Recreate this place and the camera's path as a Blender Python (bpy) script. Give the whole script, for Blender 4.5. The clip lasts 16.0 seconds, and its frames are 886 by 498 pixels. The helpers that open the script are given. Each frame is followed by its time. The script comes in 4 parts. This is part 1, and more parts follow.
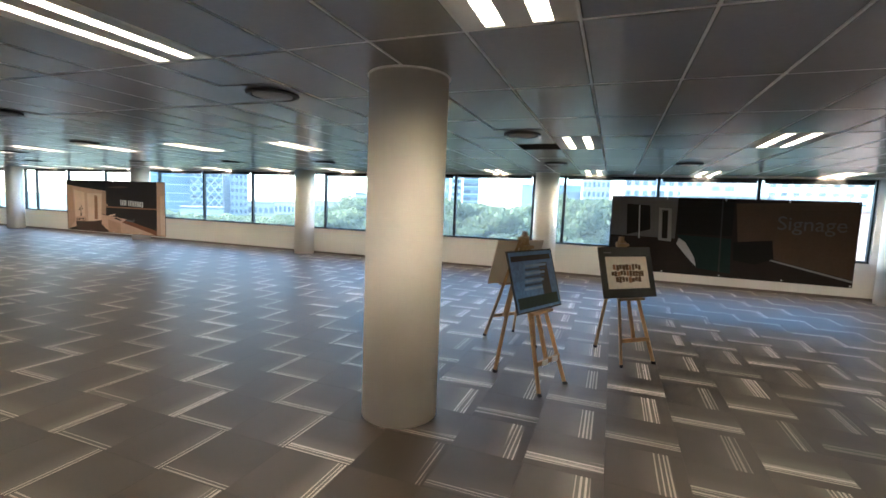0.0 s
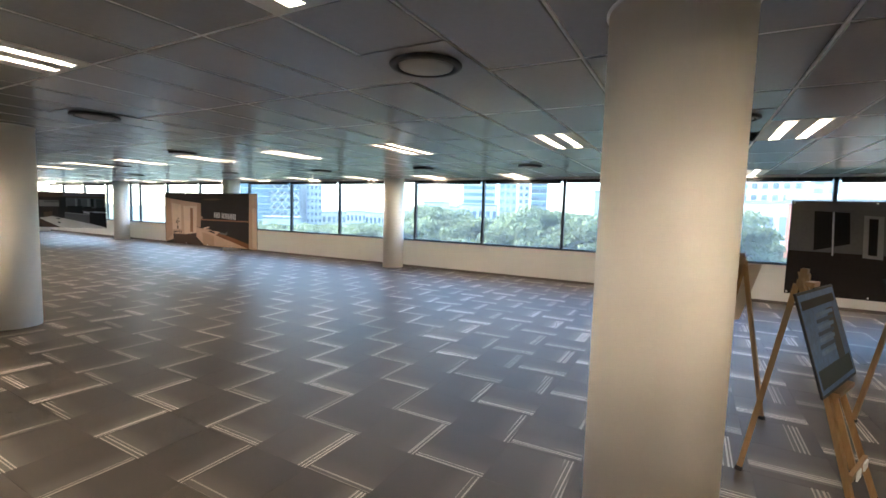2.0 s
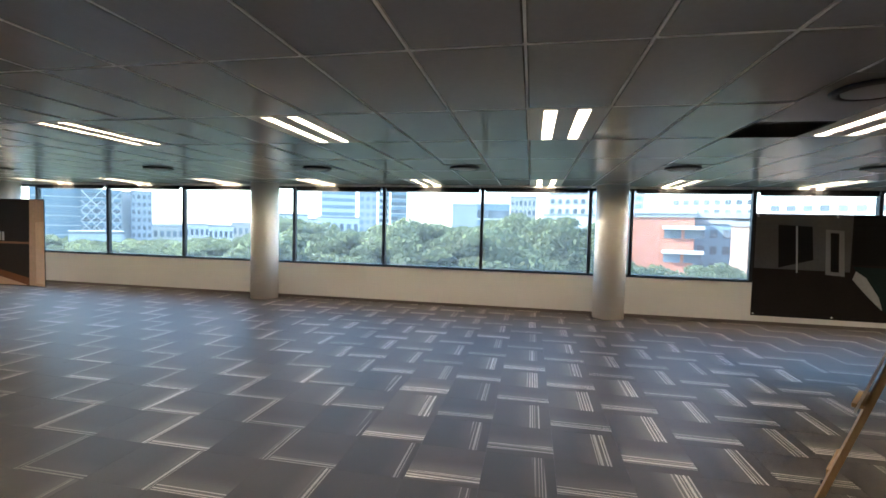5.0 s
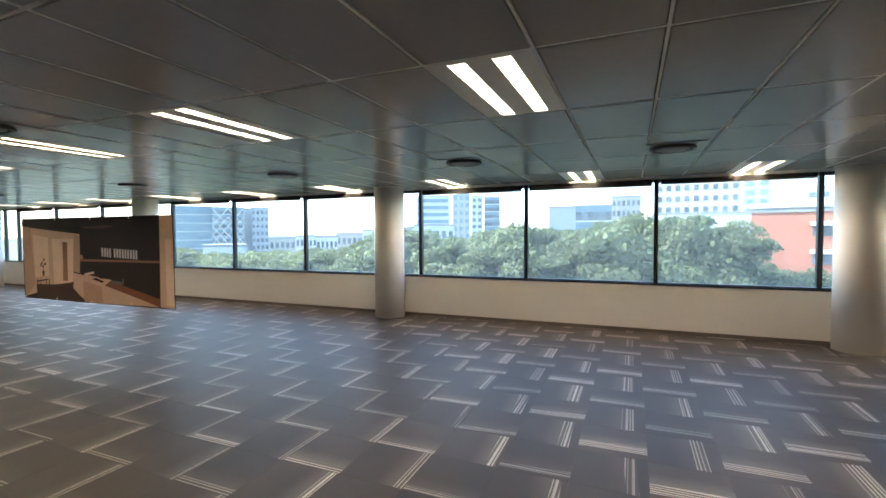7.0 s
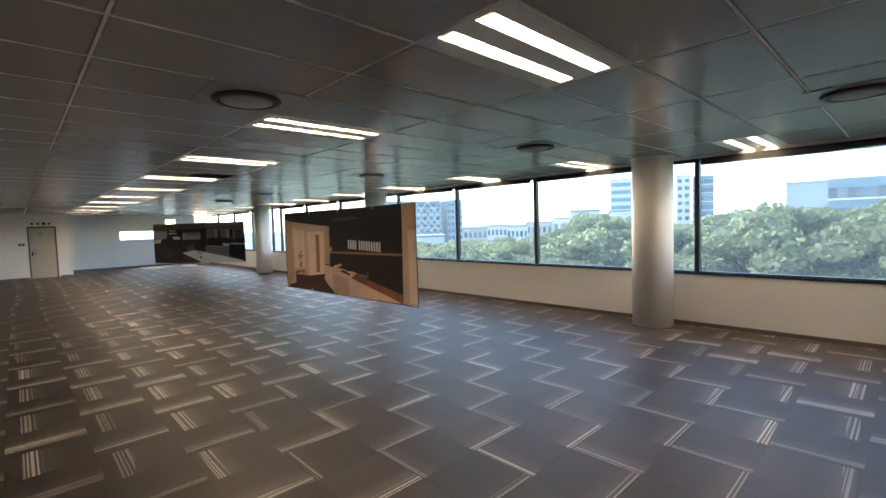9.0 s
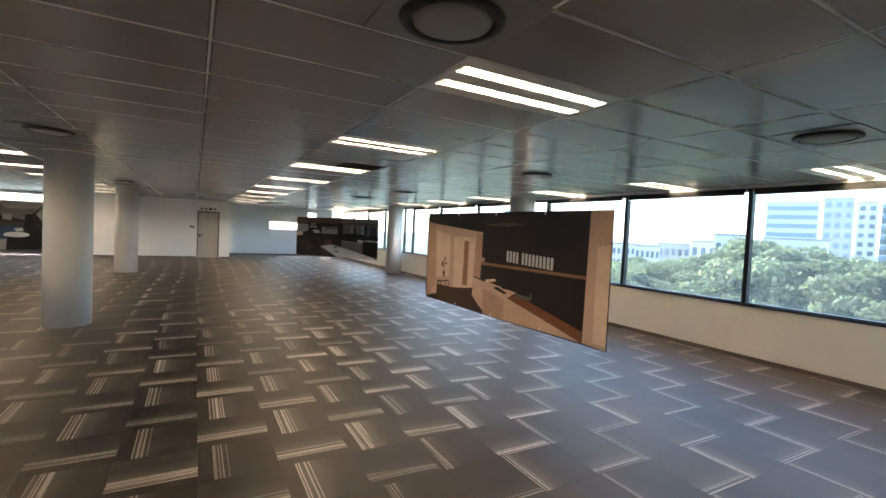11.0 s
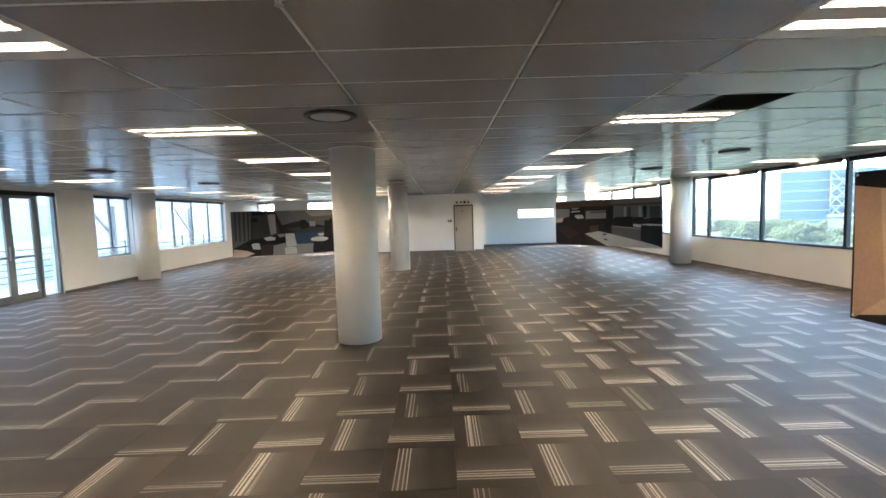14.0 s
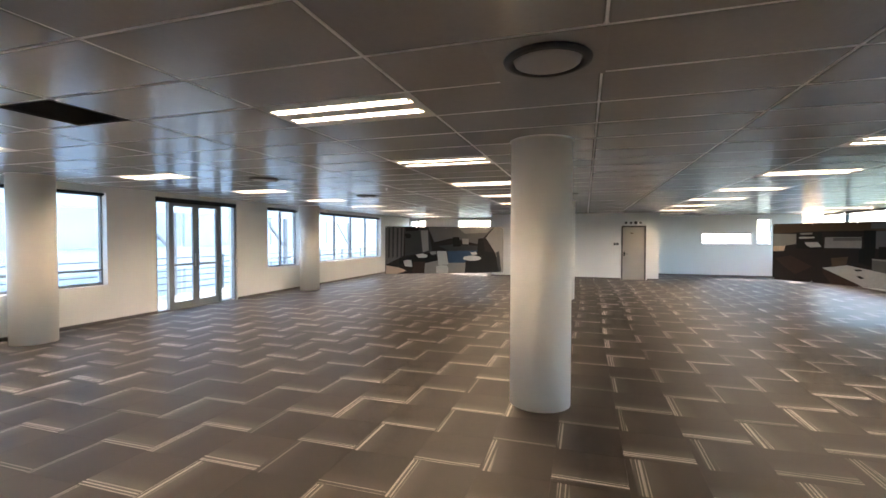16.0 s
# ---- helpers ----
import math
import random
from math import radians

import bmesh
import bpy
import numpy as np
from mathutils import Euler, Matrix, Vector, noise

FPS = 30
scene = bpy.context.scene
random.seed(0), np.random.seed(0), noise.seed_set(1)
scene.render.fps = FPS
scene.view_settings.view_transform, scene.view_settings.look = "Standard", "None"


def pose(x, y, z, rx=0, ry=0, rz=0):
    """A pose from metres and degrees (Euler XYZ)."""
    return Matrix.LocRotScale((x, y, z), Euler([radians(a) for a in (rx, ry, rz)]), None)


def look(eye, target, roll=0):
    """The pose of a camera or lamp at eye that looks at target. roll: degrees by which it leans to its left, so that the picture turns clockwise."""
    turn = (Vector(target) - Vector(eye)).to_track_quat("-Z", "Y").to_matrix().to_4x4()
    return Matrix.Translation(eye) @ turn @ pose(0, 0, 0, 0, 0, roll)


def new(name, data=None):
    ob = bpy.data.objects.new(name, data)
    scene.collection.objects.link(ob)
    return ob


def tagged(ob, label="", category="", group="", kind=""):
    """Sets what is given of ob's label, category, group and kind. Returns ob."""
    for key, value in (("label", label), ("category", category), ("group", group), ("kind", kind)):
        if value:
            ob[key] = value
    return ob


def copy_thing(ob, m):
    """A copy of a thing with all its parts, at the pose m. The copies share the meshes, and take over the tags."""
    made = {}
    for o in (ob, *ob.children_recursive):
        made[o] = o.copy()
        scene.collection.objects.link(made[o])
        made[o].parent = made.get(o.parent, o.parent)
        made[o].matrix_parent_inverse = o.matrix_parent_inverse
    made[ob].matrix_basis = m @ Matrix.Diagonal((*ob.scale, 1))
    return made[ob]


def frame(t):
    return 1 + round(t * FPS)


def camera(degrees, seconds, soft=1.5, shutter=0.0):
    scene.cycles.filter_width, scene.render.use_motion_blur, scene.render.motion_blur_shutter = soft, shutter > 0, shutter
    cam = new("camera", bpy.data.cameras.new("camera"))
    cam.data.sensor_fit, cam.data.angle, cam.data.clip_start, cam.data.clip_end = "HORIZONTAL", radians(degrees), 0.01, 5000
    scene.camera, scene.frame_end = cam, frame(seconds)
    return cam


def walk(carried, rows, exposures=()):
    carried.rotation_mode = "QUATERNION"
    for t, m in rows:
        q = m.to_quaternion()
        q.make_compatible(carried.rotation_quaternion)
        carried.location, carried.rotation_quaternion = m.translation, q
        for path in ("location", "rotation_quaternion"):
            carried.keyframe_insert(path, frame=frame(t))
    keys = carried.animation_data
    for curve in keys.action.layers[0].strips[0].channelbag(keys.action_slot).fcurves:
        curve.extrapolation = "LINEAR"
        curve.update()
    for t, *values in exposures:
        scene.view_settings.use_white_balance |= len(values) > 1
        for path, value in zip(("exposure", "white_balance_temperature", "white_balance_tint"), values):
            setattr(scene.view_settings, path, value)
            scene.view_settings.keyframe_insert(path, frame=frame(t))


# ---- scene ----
cam = camera(89.2, 16.0, soft=1.6)
PATH = [
    (0, (1.293, -0.234, 1.642), (0.593, 1.630, 1.453), 2.3),
    (0.5, (0.934, -0.044, 1.664), (0.130, 1.774, 1.451), -0.9),
    (1, (0.556, 0.191, 1.673), (-0.304, 1.985, 1.462), -1.2),
    (1.5, (0.201, 0.355, 1.677), (-0.744, 2.109, 1.501), 1.4),
    (2, (-0.095, 0.583, 1.659), (-1.058, 2.327, 1.494), 1.7),
    (2.5, (-0.423, 0.840, 1.648), (-1.301, 2.627, 1.457), 0.8),
    (3, (-0.769, 1.064, 1.657), (-1.593, 2.877, 1.475), 1.4),
    (3.5, (-1.108, 1.300, 1.652), (-1.779, 3.177, 1.480), 2.2),
    (3.7, (-1.223, 1.422, 1.644), (-1.818, 3.322, 1.453), 2.1),
    (5.8, (-2.371, 2.792, 1.686), (-2.743, 4.757, 1.638), 1.5),
    (6, (-2.525, 2.920, 1.687), (-2.920, 4.879, 1.627), 1.6),
    (6.5, (-2.868, 3.212, 1.690), (-3.355, 5.151, 1.617), 1.4),
    (7, (-3.272, 3.523, 1.681), (-4.048, 5.365, 1.609), -0.3),
    (7.5, (-3.721, 3.709, 1.659), (-4.878, 5.339, 1.581), 0.2),
    (8, (-4.129, 3.862, 1.657), (-5.430, 5.378, 1.575), -0.8),
    (8.2, (-4.309, 3.956, 1.652), (-5.642, 5.444, 1.552), -1.6),
    (10.3, (-5.933, 4.485, 1.672), (-7.599, 5.586, 1.571), 2.1),
    (10.5, (-6.099, 4.518, 1.672), (-7.805, 5.557, 1.564), 2.4),
    (11, (-6.489, 4.524, 1.665), (-8.237, 5.493, 1.591), 2.8),
    (11.5, (-6.870, 4.581, 1.680), (-8.709, 5.361, 1.570), 0.9),
    (12, (-7.327, 4.483, 1.684), (-9.280, 4.891, 1.544), 2.6),
    (12.5, (-7.782, 4.348, 1.679), (-9.759, 4.620, 1.557), 0.2),
    (13, (-8.240, 4.284, 1.681), (-10.223, 4.497, 1.521), -2.6),
    (13.5, (-8.625, 4.166, 1.686), (-10.615, 4.283, 1.526), -1.5),
    (14, (-9.010, 4.026, 1.685), (-11.004, 4.033, 1.531), -1.7),
    (14.5, (-9.490, 3.930, 1.701), (-11.484, 3.845, 1.561), -2.4),
    (15, (-9.863, 3.774, 1.719), (-11.842, 3.512, 1.591), 0.0),
    (15.5, (-10.227, 3.532, 1.689), (-12.186, 3.140, 1.593), 1.1),
    (16, (-10.587, 3.290, 1.646), (-12.493, 2.686, 1.592), 0.1),
]
EXPOSURES = [(0.0, 3.64, 5500, 9), (2.5, 3.64, 5700, 12), (3.5, 3.34, 5500, 9), (6.0, 3.25, 6000, 11), (6.5, 3.25, 6000, 11), (8.0, 3.05, 6100, 13), (10.5, 3.31, 6000, 13), (12.0, 3.61, 6300, 14), (12.5, 3.82, 6000, 12), (14.5, 3.77, 5900, 11), (15.0, 3.72, 6000, 13), (16.0, 3.82, 6200, 16)]
walk(cam, [(t, look(eye, target, roll)) for t, eye, target, roll in PATH], EXPOSURES)

# ---- light ----
world = bpy.data.worlds.new("sky")
scene.world = world
world.use_nodes = True
SUN_EL, SUN_AZ = 42.0, 262.0          # degrees; azimuth clockwise from +y
wn = world.node_tree.nodes
sky = wn.new("ShaderNodeTexSky")
sky.sky_type = 'NISHITA'
sky.sun_disc = False
sky.sun_elevation = radians(SUN_EL)
sky.sun_rotation = radians(SUN_AZ)
sky.air_density, sky.dust_density, sky.ozone_density = 1.0, 1.0, 1.0
wn["Background"].inputs["Strength"].default_value = 0.15
world.node_tree.links.new(sky.outputs["Color"], wn["Background"].inputs["Color"])
sun_data = bpy.data.lights.new("sun", 'SUN')
sun_data.energy, sun_data.angle, sun_data.color = 2.5, radians(2.0), (1.0, 0.93, 0.84)
sun = new("sun", sun_data)
az, el = radians(SUN_AZ), radians(SUN_EL)
sun.matrix_world = look((60 * math.sin(az) * math.cos(el), 60 * math.cos(az) * math.cos(el), 60 * math.sin(el)), (0, 0, 0))
LAMP = 12.5                          # radiance of the fluorescent tubes

# ---- materials ----


def shader(name):
    m = bpy.data.materials.new(name)
    m.use_nodes = True
    nt = m.node_tree
    return m, nt.nodes, nt.links, nt.nodes["Principled BSDF"]


def surface(name, base, rough=0.6, metal=0.0, vary=0.12, scale=1.2, grain=60.0, bump=0.05, spec=0.5, rand=0.0, spread=0.1):
    """Painted, metal or plastic surface: broad stains, fine grain, relief, uneven gloss."""
    m, n, l, b = shader(name)
    tc = n.new("ShaderNodeTexCoord")
    big, fine = n.new("ShaderNodeTexNoise"), n.new("ShaderNodeTexNoise")
    big.inputs["Scale"].default_value, big.inputs["Detail"].default_value = scale, 5.0
    fine.inputs["Scale"].default_value, fine.inputs["Detail"].default_value = grain, 3.0
    for t in (big, fine):
        l.new(tc.outputs["Object"], t.inputs["Vector"])
    add = n.new("ShaderNodeMath"); add.operation = 'ADD'
    l.new(big.outputs["Fac"], add.inputs[0]); l.new(fine.outputs["Fac"], add.inputs[1])
    ramp = n.new("ShaderNodeMapRange")
    ramp.inputs["From Min"].default_value, ramp.inputs["From Max"].default_value = 0.6, 1.4
    ramp.inputs["To Min"].default_value, ramp.inputs["To Max"].default_value = 1 - vary, 1 + vary
    l.new(add.outputs[0], ramp.inputs["Value"])
    src = ramp.outputs["Result"]
    if rand:
        oi, ge = n.new("ShaderNodeObjectInfo"), n.new("ShaderNodeNewGeometry")
        s = n.new("ShaderNodeMath"); s.operation = 'ADD'
        l.new(oi.outputs["Random"], s.inputs[0]); l.new(ge.outputs["Random Per Island"], s.inputs[1])
        f = n.new("ShaderNodeMath"); f.operation = 'FRACT'; l.new(s.outputs[0], f.inputs[0])
        r = n.new("ShaderNodeMapRange")
        r.inputs["To Min"].default_value, r.inputs["To Max"].default_value = 1 - rand, 1 + rand
        l.new(f.outputs[0], r.inputs["Value"])
        mu = n.new("ShaderNodeMath"); mu.operation = 'MULTIPLY'
        l.new(src, mu.inputs[0]); l.new(r.outputs["Result"], mu.inputs[1])
        src = mu.outputs[0]
    hsv = n.new("ShaderNodeHueSaturation")
    hsv.inputs["Color"].default_value = (*base, 1)
    l.new(src, hsv.inputs["Value"])
    l.new(hsv.outputs["Color"], b.inputs["Base Color"])
    rr = n.new("ShaderNodeMapRange")
    rr.inputs["To Min"].default_value, rr.inputs["To Max"].default_value = max(0.02, rough - spread), min(1, rough + spread)
    l.new(big.outputs["Fac"], rr.inputs["Value"])
    l.new(rr.outputs["Result"], b.inputs["Roughness"])
    b.inputs["Metallic"].default_value = metal
    b.inputs["Specular IOR Level"].default_value = spec
    if bump:
        bp = n.new("ShaderNodeBump")
        bp.inputs["Strength"].default_value, bp.inputs["Distance"].default_value = bump, 0.01
        l.new(fine.outputs["Fac"], bp.inputs["Height"])
        l.new(bp.outputs["Normal"], b.inputs["Normal"])
    return m


def wood(name, base, dark):
    m, n, l, b = shader(name)
    tc, mp = n.new("ShaderNodeTexCoord"), n.new("ShaderNodeMapping")
    mp.inputs["Scale"].default_value = (40, 40, 3)
    nz = n.new("ShaderNodeTexNoise"); nz.inputs["Scale"].default_value, nz.inputs["Detail"].default_value = 2.0, 6.0
    l.new(tc.outputs["Object"], mp.inputs["Vector"]); l.new(mp.outputs["Vector"], nz.inputs["Vector"])
    mix = n.new("ShaderNodeMix"); mix.data_type = 'RGBA'
    mix.inputs[6].default_value, mix.inputs[7].default_value = (*dark, 1), (*base, 1)
    l.new(nz.outputs["Fac"], mix.inputs[0]); l.new(mix.outputs[2], b.inputs["Base Color"])
    b.inputs["Roughness"].default_value = 0.5
    bp = n.new("ShaderNodeBump"); bp.inputs["Strength"].default_value = 0.15
    l.new(nz.outputs["Fac"], bp.inputs["Height"]); l.new(bp.outputs["Normal"], b.inputs["Normal"])
    return m


def emitter(name, colour, strength):
    m, n, l, b = shader(name)
    b.inputs["Base Color"].default_value = (0.8, 0.8, 0.8, 1)
    b.inputs["Emission Color"].default_value = (*colour, 1)
    b.inputs["Emission Strength"].default_value = strength
    return m


def glass(name, tint):
    m, n, l, b = shader(name)
    n.remove(b)
    tr, gl, mx, fr = n.new("ShaderNodeBsdfTransparent"), n.new("ShaderNodeBsdfGlossy"), n.new("ShaderNodeMixShader"), n.new("ShaderNodeLayerWeight")
    tr.inputs["Color"].default_value = (*tint, 1)
    gl.inputs["Roughness"].default_value = 0.01
    p5, k = n.new("ShaderNodeMath"), n.new("ShaderNodeMapRange")
    p5.operation = 'POWER'
    p5.inputs[1].default_value = 5.0
    k.inputs["To Min"].default_value, k.inputs["To Max"].default_value = 0.02, 0.45
    l.new(fr.outputs["Facing"], p5.inputs[0]); l.new(p5.outputs[0], k.inputs["Value"])
    l.new(k.outputs["Result"], mx.inputs[0]); l.new(tr.outputs[0], mx.inputs[1]); l.new(gl.outputs[0], mx.inputs[2])
    # translucent veil stands in for hazy air outside, uneven by noise
    air_haze, veil = n.new("ShaderNodeBsdfTranslucent"), n.new("ShaderNodeMixShader")
    spots = n.new("ShaderNodeTexNoise"); spots.inputs["Scale"].default_value, spots.inputs["Detail"].default_value = 1.5, 4.0
    amount = n.new("ShaderNodeMapRange")
    amount.inputs["To Min"].default_value, amount.inputs["To Max"].default_value = 0.02, 0.075
    l.new(spots.outputs["Fac"], amount.inputs["Value"]); l.new(amount.outputs["Result"], veil.inputs[0])
    l.new(mx.outputs[0], veil.inputs[1]); l.new(air_haze.outputs[0], veil.inputs[2])
    l.new(veil.outputs[0], n["Material Output"].inputs["Surface"])
    return m


def carpet(name):
    """Loop-pile carpet tile: a bundle of pale lines along one side, its breadth changing over the floor."""
    m, n, l, b = shader(name)

    def math_node(op, a, c=None):
        k = n.new("ShaderNodeMath"); k.operation = op
        for i, v in enumerate((a, c)):
            if v is None:
                continue
            if isinstance(v, (int, float)):
                k.inputs[i].default_value = v
            else:
                l.new(v, k.inputs[i])
        return k.outputs[0]

    def remap(v, a, c, d, e, smooth=False):
        k = n.new("ShaderNodeMapRange")
        if smooth:
            k.interpolation_type = 'SMOOTHSTEP'
        for key, val in zip(("From Min", "From Max", "To Min", "To Max"), (a, c, d, e)):
            if isinstance(val, (int, float)):
                k.inputs[key].default_value = val
            else:
                l.new(val, k.inputs[key])
        l.new(v, k.inputs["Value"])
        return k.outputs["Result"]

    uv, sep = n.new("ShaderNodeUVMap"), n.new("ShaderNodeSeparateXYZ")
    uv.uv_map = "UVMap"
    l.new(uv.outputs["UV"], sep.inputs[0])
    u = sep.outputs["X"]
    oi, ge = n.new("ShaderNodeObjectInfo"), n.new("ShaderNodeNewGeometry")
    rnd = math_node('FRACT', math_node('ADD', oi.outputs["Random"], ge.outputs["Random Per Island"]))
    # the bundles widen and narrow in broad diagonal bands over the floor
    place = n.new("ShaderNodeSeparateXYZ")
    l.new(ge.outputs["Position"], place.inputs[0])
    zone = n.new("ShaderNodeTexNoise"); zone.inputs["Scale"].default_value, zone.inputs["Detail"].default_value = 0.5, 1.0
    l.new(ge.outputs["Position"], zone.inputs["Vector"])
    diagonal = math_node('ADD', math_node('ADD', place.outputs["X"], place.outputs["Y"]), math_node('MULTIPLY', zone.outputs["Fac"], 2.0))
    band = math_node('COSINE', math_node('MULTIPLY', math_node('ADD', diagonal, 5.6), 2 * math.pi / 13.3))
    z = remap(band, -0.5, 0.4, 0.0, 1.0)
    start = remap(z, 0, 1, 0.0, 0.17)
    breadth = math_node('ADD', remap(z, 0, 1, 0.09, 0.36), math_node('MULTIPLY', rnd, 0.05))
    v = math_node('SUBTRACT', u, start)
    # pale lines
    wob = n.new("ShaderNodeTexNoise"); wob.noise_dimensions = '1D'
    wob.inputs["Scale"].default_value, wob.inputs["Detail"].default_value = 1.0, 1.0
    l.new(math_node('ADD', math_node('MULTIPLY', u, 11.0), math_node('MULTIPLY', rnd, 700.0)), wob.inputs["W"])
    wave = math_node('SINE', math_node('ADD', math_node('MULTIPLY', u, 112.0), math_node('MULTIPLY', wob.outputs["Fac"], 9.0)))
    line = math_node('MULTIPLY', remap(wave, 0.1, 0.55, 0.0, 1.0, True), remap(wob.outputs["Fac"], 0.3, 0.62, 0.6, 1.0))
    inside = math_node('MULTIPLY', remap(v, 0.012, 0.025, 0.0, 1.0), remap(math_node('SUBTRACT', u, breadth), 0.0, 0.03, 1.0, 0.0))
    haze = math_node('MULTIPLY', remap(v, 0.0, 0.03, 0.0, 1.0), remap(math_node('SUBTRACT', u, breadth), -0.05, 0.34, 1.0, 0.0, True))
    pale = math_node('ADD', math_node('MULTIPLY', math_node('MULTIPLY', line, inside), remap(rnd, 0, 1, 0.6, 1.0)), math_node('MULTIPLY', haze, remap(rnd, 0, 1, 0.06, 0.17)))
    # pile
    pile, wear = n.new("ShaderNodeTexNoise"), n.new("ShaderNodeTexNoise")
    pile.inputs["Scale"].default_value, pile.inputs["Detail"].default_value = 420.0, 2.0
    wear.inputs["Scale"].default_value, wear.inputs["Detail"].default_value = 1.7, 5.0
    for t in (pile, wear):
        l.new(ge.outputs["Position"], t.inputs["Vector"])
    shade = math_node('MULTIPLY', math_node('MULTIPLY', remap(pile.outputs["Fac"], 0.3, 0.7, 0.6, 1.4), remap(wear.outputs["Fac"], 0.3, 0.7, 0.85, 1.15)), remap(rnd, 0, 1, 0.8, 1.2))
    mix = n.new("ShaderNodeMix"); mix.data_type = 'RGBA'
    mix.inputs[6].default_value, mix.inputs[7].default_value = (*CARPET_DARK, 1), (*CARPET_PALE, 1)
    l.new(pale, mix.inputs[0])
    hsv = n.new("ShaderNodeHueSaturation")
    l.new(mix.outputs[2], hsv.inputs["Color"]); l.new(shade, hsv.inputs["Value"])
    l.new(hsv.outputs["Color"], b.inputs["Base Color"])
    b.inputs["Roughness"].default_value = 0.48
    b.inputs["Specular IOR Level"].default_value = 0.36
    b.inputs["Sheen Weight"].default_value = 0.0
    b.inputs["Sheen Roughness"].default_value = 0.18
    return m


CARPET_DARK, CARPET_PALE = (0.039, 0.031, 0.023), (0.42, 0.38, 0.33)
CARPET = carpet("carpet")
WALL = surface("white_wall_paint", (0.80, 0.79, 0.77), 0.55, vary=0.03, scale=0.7, grain=220, bump=0.04)
COLUMN = surface("cream_column_paint", (0.84, 0.81, 0.76), 0.5, vary=0.03, scale=0.9, grain=160, bump=0.05)
CEILING = surface("ceiling_panel_enamel", (0.33, 0.327, 0.318), 0.225, vary=0.05, scale=0.8, grain=30, bump=0.0, rand=0.05, spread=0.03)
TBAR = surface("ceiling_grid_white", (0.88, 0.88, 0.87), 0.4, vary=0.03, bump=0.0)
FRAME = surface("black_window_aluminium", (0.018, 0.02, 0.022), 0.4, metal=0.3, vary=0.2)
STEEL = surface("grey_aluminium", (0.24, 0.245, 0.25), 0.4, metal=0.3, vary=0.08)
BLIND = surface("black_blind_fabric", (0.02, 0.02, 0.022), 0.8, vary=0.2, grain=300)
SLAB = surface("concrete", (0.3, 0.29, 0.28), 0.85, vary=0.15)
SKIRT = surface("shadow_dark_skirting", (0.13, 0.11, 0.10), 0.6, vary=0.15)
TRAY = surface("light_fitting_enamel", (0.80, 0.80, 0.78), 0.4, metal=0.2, vary=0.04)
LOUVRE = surface("louvre_aluminium", (0.40, 0.39, 0.37), 0.45, metal=0.5, vary=0.05)
TUBE = emitter("fluorescent_tube", (1.0, 0.755, 0.48), LAMP)
BLACK = surface("black_plastic", (0.015, 0.015, 0.016), 0.5, vary=0.2)
DISC = surface("diffuser_grey", (0.34, 0.34, 0.335), 0.45, vary=0.06)
VOID = surface("dark_vent_mesh", (0.012, 0.012, 0.012), 0.9, vary=0.3)
DOORP = surface("greige_door_laminate", (0.42, 0.38, 0.33), 0.45, vary=0.05, scale=2.0)
DOORF = surface("dark_brown_door_frame", (0.10, 0.085, 0.075), 0.5, vary=0.1)
CHROME = surface("brushed_steel", (0.55, 0.55, 0.55), 0.4, metal=0.9, vary=0.06)
GLASS = glass("window_glass", (0.75, 0.80, 0.79))
PINE = wood("pine_wood", (0.44, 0.27, 0.125), (0.30, 0.165, 0.07))
WIRE = surface("clear_nylon_line", (0.5, 0.5, 0.5), 0.42, vary=0.02, bump=0.0)
EYELET = surface("eyelet_metal", (0.8, 0.8, 0.78), 0.4, metal=0.9, vary=0.03, bump=0.0)
BACKING = surface("board_backing_card", (0.58, 0.50, 0.44), 0.8, vary=0.06)
TAPE = surface("white_tape", (0.8, 0.8, 0.78), 0.6, vary=0.03)


def vinyl(name, base):
    return surface(name, base, 0.42, vary=0.13, scale=3.0, grain=25, bump=0.02, spec=0.2)


P_BLACK, P_DGREY, P_GREY = vinyl("print_black", (0.012, 0.011, 0.011)), vinyl("print_dark_grey", (0.05, 0.05, 0.052)), vinyl("print_grey", (0.14, 0.135, 0.135))
P_MID, P_PALE, P_CREAM = vinyl("print_mid_grey", (0.30, 0.29, 0.28)), vinyl("print_pale", (0.55, 0.55, 0.54)), vinyl("print_cream", (0.70, 0.54, 0.42))
P_CREAM2 = vinyl("print_white", (0.6, 0.6, 0.59))
P_BEIGE, P_BEIGE2, P_WOOD = vinyl("print_beige", (0.56, 0.39, 0.29)), vinyl("print_tan", (0.44, 0.29, 0.205)), vinyl("print_wood", (0.30, 0.155, 0.09))
P_RUST, P_DBROWN, P_BROWN = vinyl("print_rust", (0.20, 0.085, 0.04)), vinyl("print_dark_brown", (0.05, 0.03, 0.024)), vinyl("print_brown", (0.095, 0.064, 0.045))
P_GREEN, P_BASE, P_BLUE = vinyl("print_dark_green", (0.014, 0.032, 0.03)), vinyl("print_base_brown", (0.024, 0.019, 0.017)), vinyl("print_blue", (0.04, 0.075, 0.14))
P_PAPER, P_SEPIA = vinyl("print_paper", (0.80, 0.75, 0.68)), vinyl("print_sepia", (0.11, 0.065, 0.04))

# ---- mesh helpers ----


